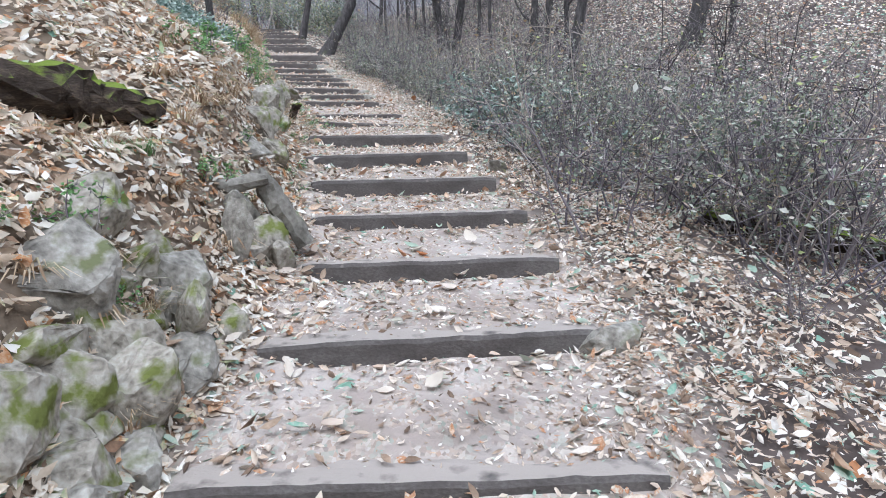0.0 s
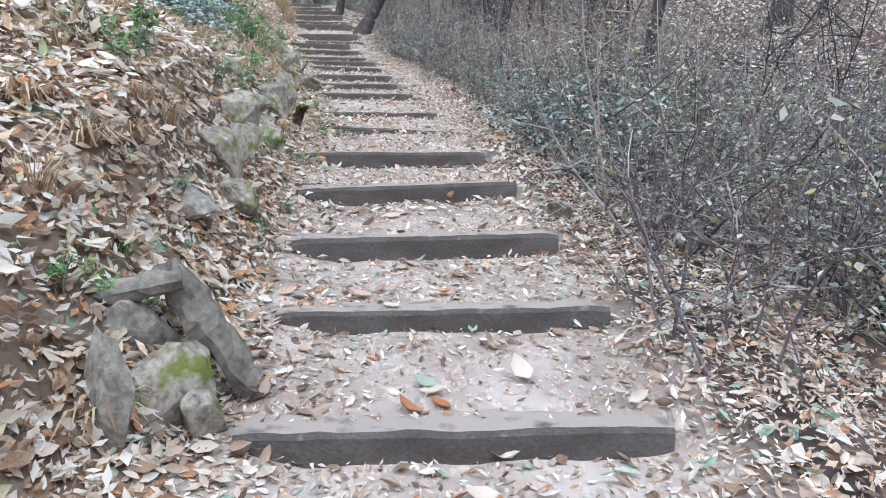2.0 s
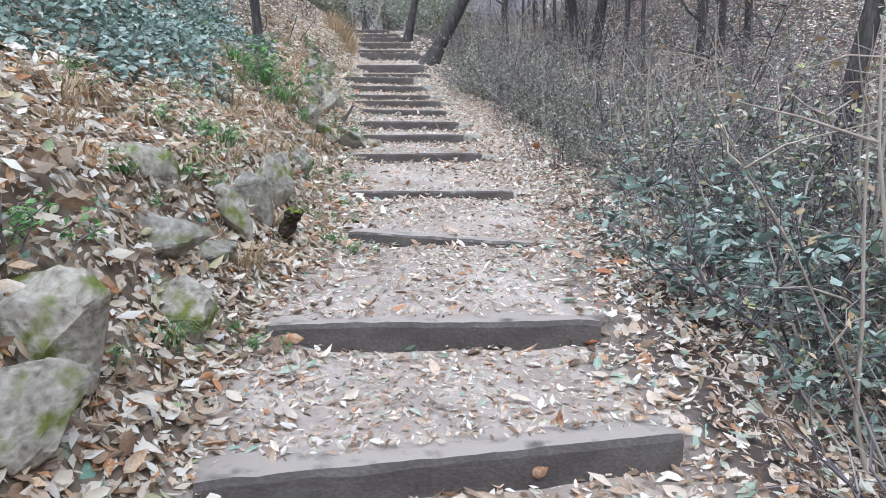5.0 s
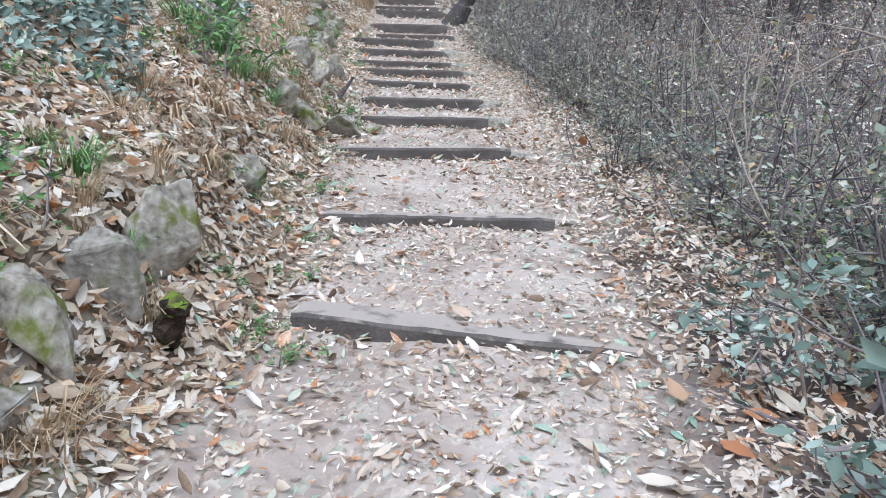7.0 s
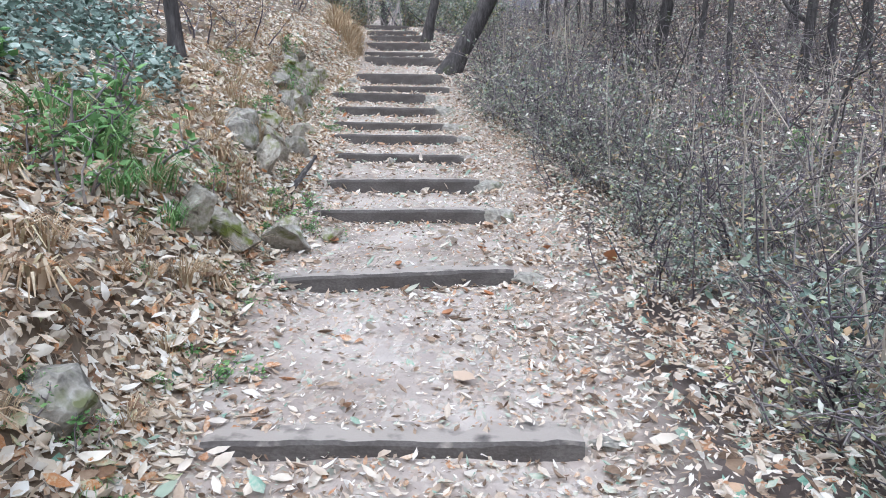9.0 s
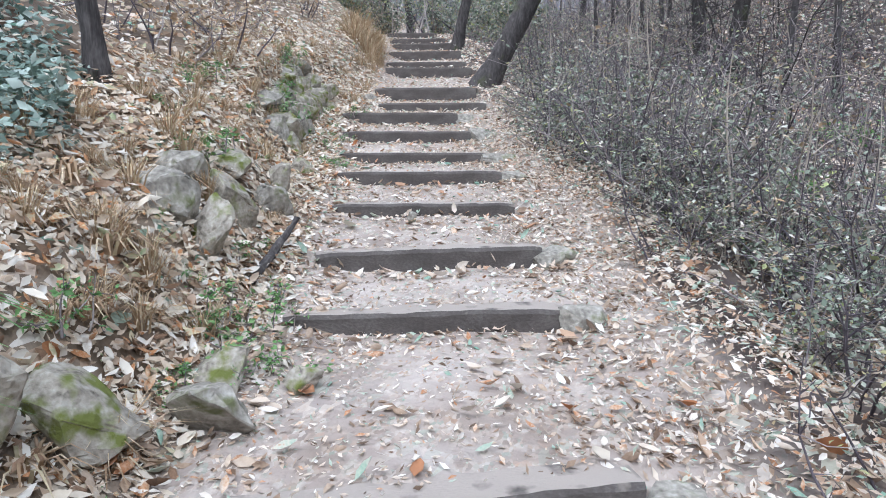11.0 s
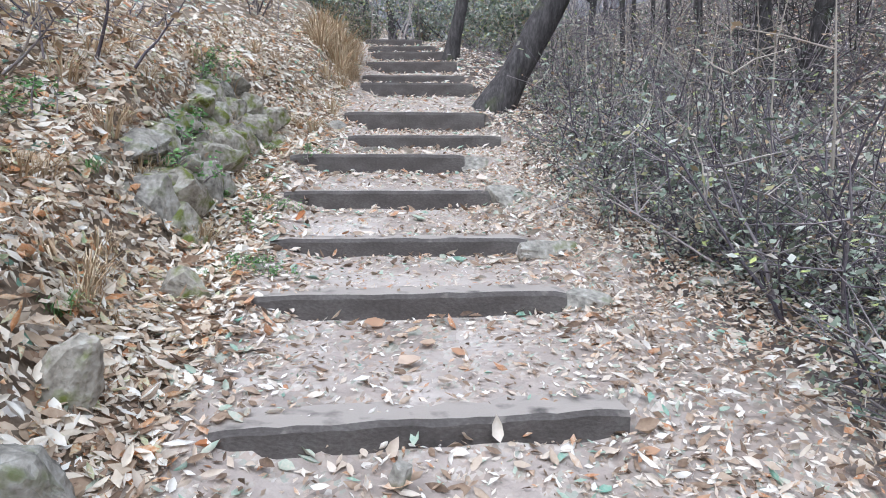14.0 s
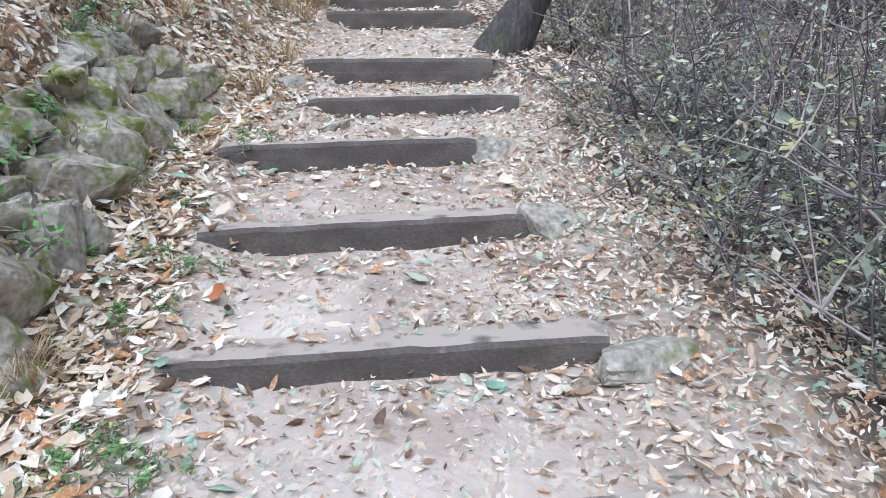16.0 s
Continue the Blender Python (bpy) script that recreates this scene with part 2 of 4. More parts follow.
def height(x, y):
    """The ground's height."""
    x, y = np.asarray(x, float), np.asarray(y, float)
    u, v = along(x, y)
    smooth = np.interp(v, RAMP_Y, RAMP_Z)
    i = np.clip(np.searchsorted(MID_Y + 0.09, v) - 1, 0, len(S) - 2)
    part = np.clip((v - MID_Y[i] - 0.09) / (MID_Y[i + 1] - MID_Y[i]), 0, 1)
    saw = S[i, 4] - 0.012 + part * (S[i + 1, 4] - S[i + 1, 5] - S[i, 4] + 0.012)
    inside = (v > MID_Y[0] + 0.09) & (v < MID_Y[-1] + 0.09)
    saw = np.where(inside, saw, smooth)
    w = np.clip((np.abs(u) - np.where(u < 0, 0.52, 0.74)) / 0.28, 0, 1)
    z = saw * (1 - w) + smooth * w
    left = np.clip(-u - np.interp(y, [15, 16.5, 20, 21.5], [0.88, 1.18, 1.18, 0.88]), 0, None)
    foot = np.interp(y, [0, 3.5, 5, 6, 7, 8.3, 10, 13, 16, 17, 19, 21, 24], [0.65, 0.62, 0.8, 0.75, 0.6, 0.42, 0.4, 0.4, 0.25, 0.6, 0.6, 0.4, 0.3])
    bank = foot * np.clip(left / 0.55, 0, 1) ** 1.3 + 0.62 * np.clip(left - 0.3, 0, 6) + 0.42 * np.clip(left - 6.3, 0, None)
    edge = np.interp(y, EDGE_Y, EDGE_U)
    right = np.clip(u - edge, 0, None)
    dip = -0.16 * np.clip(right, 0, 2.5) + 0.16 * np.clip(right - 3.5, 0, 4) + 0.2 * np.clip(right - 7.5, 0, None)
    rough = np.clip((np.abs(u) - 0.8) / 0.5, 0, 1)
    wild = np.clip((np.abs(u) - 1.6) / 2, 0, 1)
    z = z + bank + dip + (0.02 + 0.03 * rough) * lumps(x, y, 5.1) * rough + 0.10 * wild * lumps(x, y, 1.4) + 0.4 * np.clip((np.abs(u) - 6) / 6, 0, 1) * lumps(x, y, 0.45)
    z = z - 0.5 * np.exp(-((x + 2.25) / 0.5) ** 2 - ((y - 3.70) / 0.33) ** 2)
    return z + 0.006 * lumps(x, y, 17) + 0.012 * lumps(x, y, 6.3) * (1 - w)


def mesh_object(name, verts, faces, mat, smooth=False):
    me = bpy.data.meshes.new(name)
    me.from_pydata([tuple(v) for v in verts], [], [tuple(int(k) for k in f) for f in faces])
    me.materials.append(mat)
    if smooth:
        me.polygons.foreach_set("use_smooth", [True] * len(me.polygons))
    me.update()
    return new(name, me)


def array_mesh(name, verts, faces, mat, smooth=False):
    """A mesh from arrays; faces all of one size."""
    verts, faces = np.asarray(verts, np.float32), np.asarray(faces, np.int32)
    me = bpy.data.meshes.new(name)
    k = faces.shape[1]
    me.vertices.add(len(verts)), me.loops.add(faces.size), me.polygons.add(len(faces))
    me.vertices.foreach_set("co", verts.ravel())
    me.loops.foreach_set("vertex_index", faces.ravel())
    me.polygons.foreach_set("loop_start", np.arange(len(faces), dtype=np.int32) * k)
    me.update(calc_edges=True)
    me.validate()
    if smooth:
        me.polygons.foreach_set("use_smooth", np.ones(len(faces), bool))
    me.materials.append(mat)
    return new(name, me)


def part_of(ob, parent):
    ob.parent = parent
    return ob


# ---- ground: one sheet, fine along the trail ----
def build_ground():
    side = 1.7 + np.cumsum(0.085 * 1.2 ** np.arange(36))
    us = np.concatenate([-side[::-1], np.arange(-1.65, 1.7, 0.075), side])
    ys = np.concatenate([-np.cumsum(0.3 * 1.2 ** np.arange(22))[::-1], np.arange(0, 31, 0.09), 31 + np.cumsum(0.1 * 1.12 ** np.arange(50))])
    uu, yy = np.meshgrid(us, ys)
    xx = uu + np.interp(yy, AXIS_Y, AXIS_X)
    zz = height(xx, yy)
    idx = np.arange(uu.size).reshape(uu.shape)
    faces = np.stack([idx[:-1, :-1], idx[:-1, 1:], idx[1:, 1:], idx[1:, :-1]], -1).reshape(-1, 4)
    ob = array_mesh("ground", np.stack([xx, yy, zz], -1).reshape(-1, 3), faces, MAT["ground"], True)
    edge = np.interp(yy, EDGE_Y, EDGE_U)
    mask = np.clip((uu + 1.0) / 0.25, 0, 1) * np.clip((edge - 0.1 - uu) / 0.35, 0, 1)
    mask = np.clip(mask + 0.25 * lumps(xx, yy, 4.0), 0, 1) * (mask > 0)
    att = ob.data.attributes.new("trail", "FLOAT", "POINT")
    att.data.foreach_set("value", mask.astype(np.float32).ravel())
    soil = ob.data.attributes.new("bank", "FLOAT", "POINT")
    soil.data.foreach_set("value", (np.clip((-0.6 - uu) / 0.4, 0, 1) * np.clip((uu + 3.6) / 1.2, 0, 1)).astype(np.float32).ravel())
    return tagged(ob, "sloping woodland ground with a trodden earth trail", "ground", kind="structure")


build_ground()


# ---- leaves by the thousand ----
LEAF_OUT = np.array([(0, 0, 0), (0.3, 0.2, 0.05), (0.68, 0.17, 0.06), (1, 0, 0.02), (0.68, -0.17, 0.06), (0.3, -0.2, 0.05), (0.5, 0, -0.03)])
LEAF_TRI = np.array([(0, 6, 1), (1, 6, 2), (2, 6, 3), (3, 6, 4), (4, 6, 5), (5, 6, 0)])
LEAF4_OUT = np.array([(0, 0, 0), (0.45, 0.2, 0.06), (1, 0, 0.03), (0.45, -0.2, 0.06), (0.5, 0, -0.03)])
LEAF4_TRI = np.array([(0, 4, 1), (1, 4, 2), (2, 4, 3), (3, 4, 0)])


LEAF2_OUT = np.array([(0, 0, 0), (0.42, 0.21, 0.07), (1, 0, 0.0), (0.55, -0.19, 0.05)])
LEAF2_TRI = np.array([(0, 2, 1), (0, 3, 2)])


def leaves(places, ahead, up, size, wide, curl, fine=True):
    """Vertices and triangles of leaves at places, each pointing ahead, its face towards up."""
    out, tri = {True: (LEAF_OUT, LEAF_TRI), False: (LEAF4_OUT, LEAF4_TRI), "chip": (LEAF2_OUT, LEAF2_TRI)}[fine]
    ahead = ahead / np.linalg.norm(ahead, axis=1, keepdims=True)
    sidew = np.cross(up, ahead)
    sidew /= np.linalg.norm(sidew, axis=1, keepdims=True) + 1e-9
    up = np.cross(ahead, sidew)
    o = out[None] * np.ones((len(places), 1, 1))
    bend = curl[:, None] * (o[..., 0] - 0.4) ** 2 + np.sign(curl)[:, None] * o[..., 2] * 2
    v = (places[:, None] + size[:, None, None] * (ahead[:, None] * o[..., :1] + sidew[:, None] * (o[..., 1] * wide[:, None])[..., None] + up[:, None] * bend[..., None]))
    f = tri[None] + (np.arange(len(places)) * len(out))[:, None, None]
    return v.reshape(-1, 3), f.reshape(-1, 3)


def normals_at(x, y):
    e = 0.05
    n = np.stack([height(x - e, y) - height(x + e, y), height(x, y - e) - height(x, y + e), np.full_like(x, 2 * e)], -1)
    n = n / np.linalg.norm(n, axis=1, keepdims=True)
    n[:, :2] = np.clip(n[:, :2], -0.75, 0.75)
    return n


def scatter(rng, count, u0, u1, y0, y1, lo, hi, fine, tilt=0.35, keep=None):
    u, y = rng.uniform(u0, u1, count), rng.uniform(y0, y1, count)
    if keep is not None:
        ok = rng.uniform(0, 1, count) < keep(u, y)
        u, y = u[ok], y[ok]
    x = u + np.interp(y, AXIS_Y, AXIS_X)
    c = len(u)
    nrm = normals_at(x, y) + rng.normal(0, tilt, (c, 3))
    ang = rng.uniform(0, 6.283, c)
    ahead = np.stack([np.cos(ang), np.sin(ang), rng.normal(0, 0.15, c)], -1)
    ahead = ahead - nrm * (np.sum(ahead * nrm, 1) / np.sum(nrm * nrm, 1))[:, None]
    size = rng.uniform(lo, hi, c) * rng.choice([0.7, 1, 1.25], c)
    steep = np.hypot(*(normals_at(x, y)[:, :2].T))
    z = height(x, y) + rng.uniform(0.004, 0.022, c) * (size / 0.06) + 0.03 * np.clip(steep - 0.3, 0, 1) + 0.035 * np.clip((np.abs(u) - 0.9) / 0.4, 0, 1)
    return leaves(np.stack([x, y, z], -1), ahead, nrm, size, rng.uniform(0.6, 1.25, c), rng.normal(0, 0.5, c), fine)


def joined(parts):
    vs, fs, k = [], [], 0
    for v, f in parts:
        vs.append(v), fs.append(f + k)
        k += len(v)
    return np.concatenate(vs), np.concatenate(fs)


def build_litter():
    rng = np.random.default_rng(3)
    drift = lambda u, y: np.clip(0.5 + 0.75 * lumps(u * 1.0, y, 2.3), 0.32, 1) * np.where(np.abs(u + 0.05) < 0.5, 0.7, 1.0)
    at_foot = lambda u, y: np.where(np.min(np.abs(along(u + np.interp(y, AXIS_Y, AXIS_X), y)[1][:, None] - MID_Y[None] + 0.13), axis=1) < 0.13, 1.0, 0.12)
    parts = [
        scatter(rng, 135000, -1.15, 1.9, 1.2, 21, 0.018, 0.044, "chip", 0.38, drift),
        scatter(rng, 14000, -1.0, 1.5, 21, 31, 0.04, 0.085, "chip", 0.3, drift),
        scatter(rng, 2600, -1.1, -0.55, 1.2, 21, 0.045, 0.085, True, 0.45),
        scatter(rng, 42000, 0.8, 3.6, 1.0, 24, 0.028, 0.06, "chip", 0.45),
        scatter(rng, 5000, 0.6, 1.9, 1.0, 20, 0.035, 0.066, True, 0.4),
        scatter(rng, 2500, -1.0, 1.0, 1.2, 20, 0.045, 0.085, True, 0.4, drift),
        scatter(rng, 11000, -1.0, 1.0, 1.2, 22, 0.035, 0.08, True, 0.4, at_foot),
        scatter(rng, 13000, 3, 14, 3, 38, 0.07, 0.14, "chip", 0.5),
    ]
    v, f = joined(parts)
    ob = array_mesh("leaf_litter", v, f, MAT["litter"])
    tagged(ob, "dry pale brown fallen leaves strewn over the ground", "leaf litter", kind="stuff")
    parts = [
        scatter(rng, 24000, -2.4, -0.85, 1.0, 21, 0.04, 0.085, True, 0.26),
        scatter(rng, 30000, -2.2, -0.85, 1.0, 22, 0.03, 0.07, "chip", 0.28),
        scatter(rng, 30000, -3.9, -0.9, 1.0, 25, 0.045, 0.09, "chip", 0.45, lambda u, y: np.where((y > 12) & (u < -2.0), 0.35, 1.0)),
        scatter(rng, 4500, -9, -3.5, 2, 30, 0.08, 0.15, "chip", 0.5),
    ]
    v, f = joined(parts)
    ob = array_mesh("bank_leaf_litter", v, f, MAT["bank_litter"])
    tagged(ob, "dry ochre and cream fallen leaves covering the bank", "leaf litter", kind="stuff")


build_litter()


# ---- the largest fallen leaves, one by one ----
def large_leaves():
    m = material("large_dry_leaf", [(0, (0.42, 0.17, 0.07)), (0.2, (0.50, 0.34, 0.23)), (0.6, (0.74, 0.67, 0.59)), (0.9, (0.62, 0.55, 0.46)), (1, (0.34, 0.42, 0.33))], 14, 0.7, 0.2, 90, through_light=0.15)
    n, l = m.node_tree.nodes, m.node_tree.links
    info = n.new("ShaderNodeObjectInfo")
    l.new(info.outputs["Random"], [q for q in n if q.type == "VALTORGB"][0].inputs[0])
    r = np.random.default_rng(77)
    shapes = []
    for k in range(4):
        v, f = leaves(np.zeros((1, 3)), np.array([[1.0, 0, 0]]), np.array([[0, 0, 1.0]]), np.array([1.0]), np.array([1.0 + 0.25 * k]), np.array([0.25 + 0.2 * k]))
        ob = array_mesh("fallen_leaf", v, f, m)
        shapes.append(ob)
    caught = copy_thing(shapes[1], pose(-1.86, 19.07, 3.78, 60, 20, 30))
    caught.scale = (0.17, 0.17, 0.17)
    tagged(caught, "orange-brown dry leaf caught in the brush", "leaf")
    for k in range(190):
        y = r.uniform(1.6, 20)
        u = r.uniform(-1.5, 1.6)
        x = float(u + np.interp(y, AXIS_Y, AXIS_X))
        size = r.uniform(0.08, 0.135)
        m4 = pose(x, y, float(height(x, y)) + 0.015, r.normal(0, 14), r.normal(0, 12) - 8, r.uniform(0, 360))
        ob = shapes[k] if k < 4 else copy_thing(shapes[k % 4], m4)
        ob.matrix_basis = m4
        ob.scale = (size, size, size)
        tagged(ob, "large curled dry leaf lying on the ground", "leaf", "large fallen leaves")


large_leaves()


# ---- timber steps ----
def timber_step(k, xl, yl, xr, yr, z, face):
    rng = random.Random(50 + k)
    length = math.hypot(xr - xl, yr - yl)
    deep, high = 0.2, face + 0.1
    n = 26
    ring = [(-0.5, -1), (-0.5, -0.1), (-0.44, 0.0), (-0.2, 0.0), (0.15, 0.0), (0.44, -0.005), (0.5, -0.1), (0.5, -1)]
    verts, faces = [], []
    droop = 0.085 if k == 7 else rng.uniform(-0.012, 0.012)
    for i in range(n + 1):
        s = i / n
        end = min(s, 1 - s) * length
        worn = 0.012 * max(0, 1 - end / 0.08)
        for a, b in ring:
            p = Vector((s * length * 6, a * 3 + k * 7.3, b * 2))
            jitter = noise.noise(p) * 0.005 + noise.noise(p * 3.1) * 0.004
            bow = noise.noise(Vector((s * 2.2, k * 3.1, 0))) * 0.009 + noise.noise(Vector((s * 9, k * 5.7, 4))) * 0.005
            verts.append((s * length, (a + 0.5) * deep + jitter + bow + (worn if a < 0 else -worn), b * high + (jitter if b > -0.5 else 0) + bow * 0.5 - worn + droop * (0.5 - s)))
    m = len(ring)
    for i in range(n):
        for j in range(m - 1):
            a = i * m + j
            faces.append((a, a + m, a + m + 1, a + 1))
        faces.append((i * m + m - 1, i * m + 2 * m - 1, i * m + m, i * m))
    faces.append(tuple(range(m)))
    faces.append(tuple(n * m + j for j in reversed(range(m))))
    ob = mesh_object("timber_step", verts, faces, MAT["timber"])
    ob.matrix_world = pose(xl, yl, z, 0, 0, math.degrees(math.atan2(yr - yl, xr - xl)))
    tagged(ob, "weathered dark timber step bedded in the earth trail", "step", "timber steps of the trail")
    if face > 0.17:
        joint = mesh_object("lower_timber", [(0, -0.004, -face * 0.56), (length, -0.004, -face * 0.56), (length, -0.004, -face - 0.05), (0, -0.004, -face - 0.05),
                                             (0, 0.1, -face * 0.56), (length, 0.1, -face * 0.56), (length, 0.1, -face - 0.05), (0, 0.1, -face - 0.05)],
                            [(0, 3, 2, 1), (4, 5, 6, 7), (0, 1, 5, 4), (2, 3, 7, 6), (0, 4, 7, 3), (1, 2, 6, 5)], MAT["timber"])
        joint.location = (0, -0.012, 0)
        part_of(joint, ob)


for k, row in enumerate(STEPS):
    timber_step(k, *row)


# ---- stones ----
def stone(name, x, y, z, sx, sy, sz, turn=0, lean=0, mat="stone", seed=0, label="", group="", blunt=0.35, tilt=13):
    """A split stone: flat broken faces between chance corners, the edges roughened."""
    rng = random.Random(seed * 13 + 5)
    bm = bmesh.new()
    skew = Vector((rng.uniform(-0.35, 0.35), rng.uniform(-0.35, 0.35), 0))
    for k in range(24):
        d = Vector((rng.gauss(0, 1), rng.gauss(0, 1), rng.gauss(0, 1))).normalized()
        box = d / max(abs(d.x), abs(d.y), abs(d.z))
        p = box.lerp(d * 1.2, blunt) * rng.uniform(0.78, 1.15)
        bm.verts.new(p + skew * p.z)
    hull = bmesh.ops.convex_hull(bm, input=bm.verts[:])
    bmesh.ops.delete(bm, geom=list({q for q in hull["geom_interior"] + hull["geom_unused"] if isinstance(q, bmesh.types.BMVert)}), context="VERTS")
    bmesh.ops.bevel(bm, geom=bm.edges[:], offset=0.045, segments=1, affect="EDGES")
    bmesh.ops.triangulate(bm, faces=bm.faces[:])
    bmesh.ops.subdivide_edges(bm, edges=[e for e in bm.edges if e.calc_length() > 0.3], cuts=2, use_grid_fill=True)
    bmesh.ops.triangulate(bm, faces=bm.faces[:])
    for v in bm.verts:
        p = v.co * (1 + 0.12 * noise.noise(v.co * 1.9 + Vector((seed, 0, 0))) + 0.07 * noise.noise(v.co * 5.5 + Vector((0, seed, 0))))
        v.co = Vector((p.x * sx, p.y * sy, p.z * sz)) * 0.5
    me = bpy.data.meshes.new(name)
    bm.to_mesh(me)
    bm.free()
    me.polygons.foreach_set("use_smooth", [True] * len(me.polygons))
    me.set_sharp_from_angle(angle=radians(24))
    me.materials.append(MAT[mat])
    ob = new(name, me)
    ob.matrix_world = pose(x, y, z, lean + rng.uniform(-tilt, tilt), lean * 0.5 + rng.uniform(-tilt, tilt), turn)
    return tagged(ob, label or "rough grey stone with moss at the foot of the bank", "stone", group or "stones along the trail")


# x, y, half sizes across, along and up, turn, lean, middle above the trail
BANK = [
    (-1.45, 2.45, 0.34, 0.26, 0.30, 20, 10, 0.58), (-1.20, 2.52, 0.24, 0.2, 0.26, -15, 15, 0.55), (-1.12, 2.88, 0.13, 0.2, 0.34, 30, 22, 0.42), (-1.22, 3.12, 0.2, 0.2, 0.22, 10, 12, 0.48),
    (-1.32, 2.2, 0.32, 0.24, 0.26, 5, 8, 0.32), (-1.13, 2.42, 0.26, 0.22, 0.28, 40, -10, 0.22), (-1.06, 2.75, 0.18, 0.18, 0.2, 20, 0, 0.13), (-1.35, 1.88, 0.32, 0.26, 0.3, 30, 5, 0.3),
    (-1.18, 2.02, 0.3, 0.24, 0.24, 35, 10, 0.06), (-1.10, 2.25, 0.2, 0.2, 0.16, 0, 0, 0.02), (-1.02, 3.15, 0.16, 0.16, 0.18, 15, -10, 0.08), (-1.5, 2.85, 0.28, 0.22, 0.22, 60, 5, 0.72),
    (-1.17, 3.78, 0.07, 0.18, 0.40, 60, 8, 0.24), (-1.08, 4.0, 0.24, 0.16, 0.24, 25, -18, 0.2), (-0.98, 4.05, 0.14, 0.16, 0.22, 45, 0, 0.12), (-1.25, 4.15, 0.2, 0.18, 0.22, 45, 0, 0.2),
    (-1.50, 5.66, 0.2, 0.2, 0.26, 20, 10, 0.62), (-1.66, 6.35, 0.24, 0.22, 0.28, -30, 12, 0.58), (-1.38, 4.88, 0.20, 0.16, 0.16, 10, 0, 0.6), (-1.35, 5.5, 0.2, 0.16, 0.2, 10, 20, 0.3), (-1.55, 6.1, 0.18, 0.2, 0.26, 70, 20, 0.4),
    (-1.95, 7.3, 0.34, 0.24, 0.16, 30, 8, 0.3), (-1.75, 7.1, 0.28, 0.2, 0.22, 10, 8, 0.12), (-1.98, 8.1, 0.22, 0.18, 0.26, -20, 12, 0.42), (-2.04, 8.5, 0.2, 0.18, 0.26, 10, 10, 0.4), (-2.08, 8.85, 0.26, 0.22, 0.3, 50, -8, 0.4), (-2.2, 7.7, 0.3, 0.22, 0.2, 50, 0, 0.55),
    (-2.42, 10.12, 0.24, 0.20, 0.22, 15, 5, 0.22), (-2.95, 11.85, 0.16, 0.2, 0.36, 30, 28, 0.40), (-2.92, 12.15, 0.28, 0.24, 0.26, -20, 5, 0.42),
    (-2.70, 12.55, 0.36, 0.2, 0.18, -35, -14, 0.22), (-2.52, 12.95, 0.12, 0.11, 0.11, 0, 0, 0.1), (-2.85, 12.85, 0.2, 0.18, 0.14, 10, 0, 0.26),
    (-3.58, 13.55, 0.26, 0.24, 0.24, 15, 10, 0.55), (-3.40, 13.68, 0.15, 0.18, 0.40, 70, 20, 0.36), (-3.56, 14.15, 0.2, 0.22, 0.34, -20, 12, 0.40),
    (-3.56, 14.65, 0.2, 0.18, 0.22, 30, 0, 0.30), (-3.78, 14.45, 0.24, 0.2, 0.16, 0, 0, 0.52), (-4.10, 16.2, 0.18, 0.1, 0.18, 20, 20, 0.22), (-3.72, 13.95, 0.22, 0.2, 0.2, 50, 0, 0.62), (-3.75, 15.05, 0.14, 0.14, 0.24, 20, 10, 0.5),
    (-4.62, 17.0, 0.3, 0.22, 0.34, 60, 10, 0.2), (-4.72, 17.35, 0.28, 0.2, 0.30, 75, 5, 0.28), (-4.9, 17.75, 0.32, 0.2, 0.22, 65, 8, 0.2), (-4.92, 17.8, 0.30, 0.2, 0.18, 60, 0, 0.46), (-4.72, 17.55, 0.2, 0.16, 0.2, 60, 0, 0.08),
    (-5.02, 18.15, 0.28, 0.2, 0.30, 70, 12, 0.24), (-5.15, 18.5, 0.32, 0.22, 0.24, 65, 10, 0.2), (-5.3, 18.85, 0.3, 0.22, 0.26, 75, 5, 0.22), (-5.4, 19.25, 0.28, 0.22, 0.30, 50, 12, 0.25),
    (-5.45, 19.65, 0.28, 0.22, 0.26, 70, 0, 0.22), (-4.8, 17.2, 0.3, 0.2, 0.16, 60, 6, 0.55), (-5.2, 18.35, 0.34, 0.22, 0.14, 60, 6, 0.5), (-5.45, 19.0, 0.34, 0.22, 0.14, 60, 6, 0.48), (-4.65, 16.7, 0.24, 0.2, 0.24, 30, 0, 0.3),
]
for k, (x, y, sx, sy, sz, turn, lean, rise) in enumerate(BANK):
    h = float(height(x, y))
    foot = float(np.interp(along(x, y)[1], RAMP_Y, RAMP_Z))
    stone("bank_stone", x, y, min(max(foot + rise, h - 0.12 * sz), h + 0.25 * sz), sx * 1.2, sy * 1.15, sz * 1.2, turn, lean, "stone" if k % 3 else "pale_stone", k, group="stones of the bank")



def dry_wall(y0, y1, rows, u, seed):
    """Split stones laid close in leaning courses against the bank."""
    r = random.Random(seed)
    for row in range(rows):
        y = y0 + r.uniform(0, 0.1)
        while y < y1:
            long = r.uniform(0.20, 0.36)
            base = float(np.interp(y, RAMP_Y, RAMP_Z))
            stone("bank_stone", float(np.interp(y, AXIS_Y, AXIS_X)) + u - 0.11 * row + r.uniform(-0.03, 0.03), y, base + 0.06 + 0.19 * row, r.uniform(0.24, 0.3), long, r.uniform(0.2, 0.27),
                  r.uniform(-15, 15), r.uniform(-6, 10), r.choice(["stone", "stone", "pale_stone"]), seed + 31 * row + int(y * 10), group="stones of the bank")
            y += long * 0.88


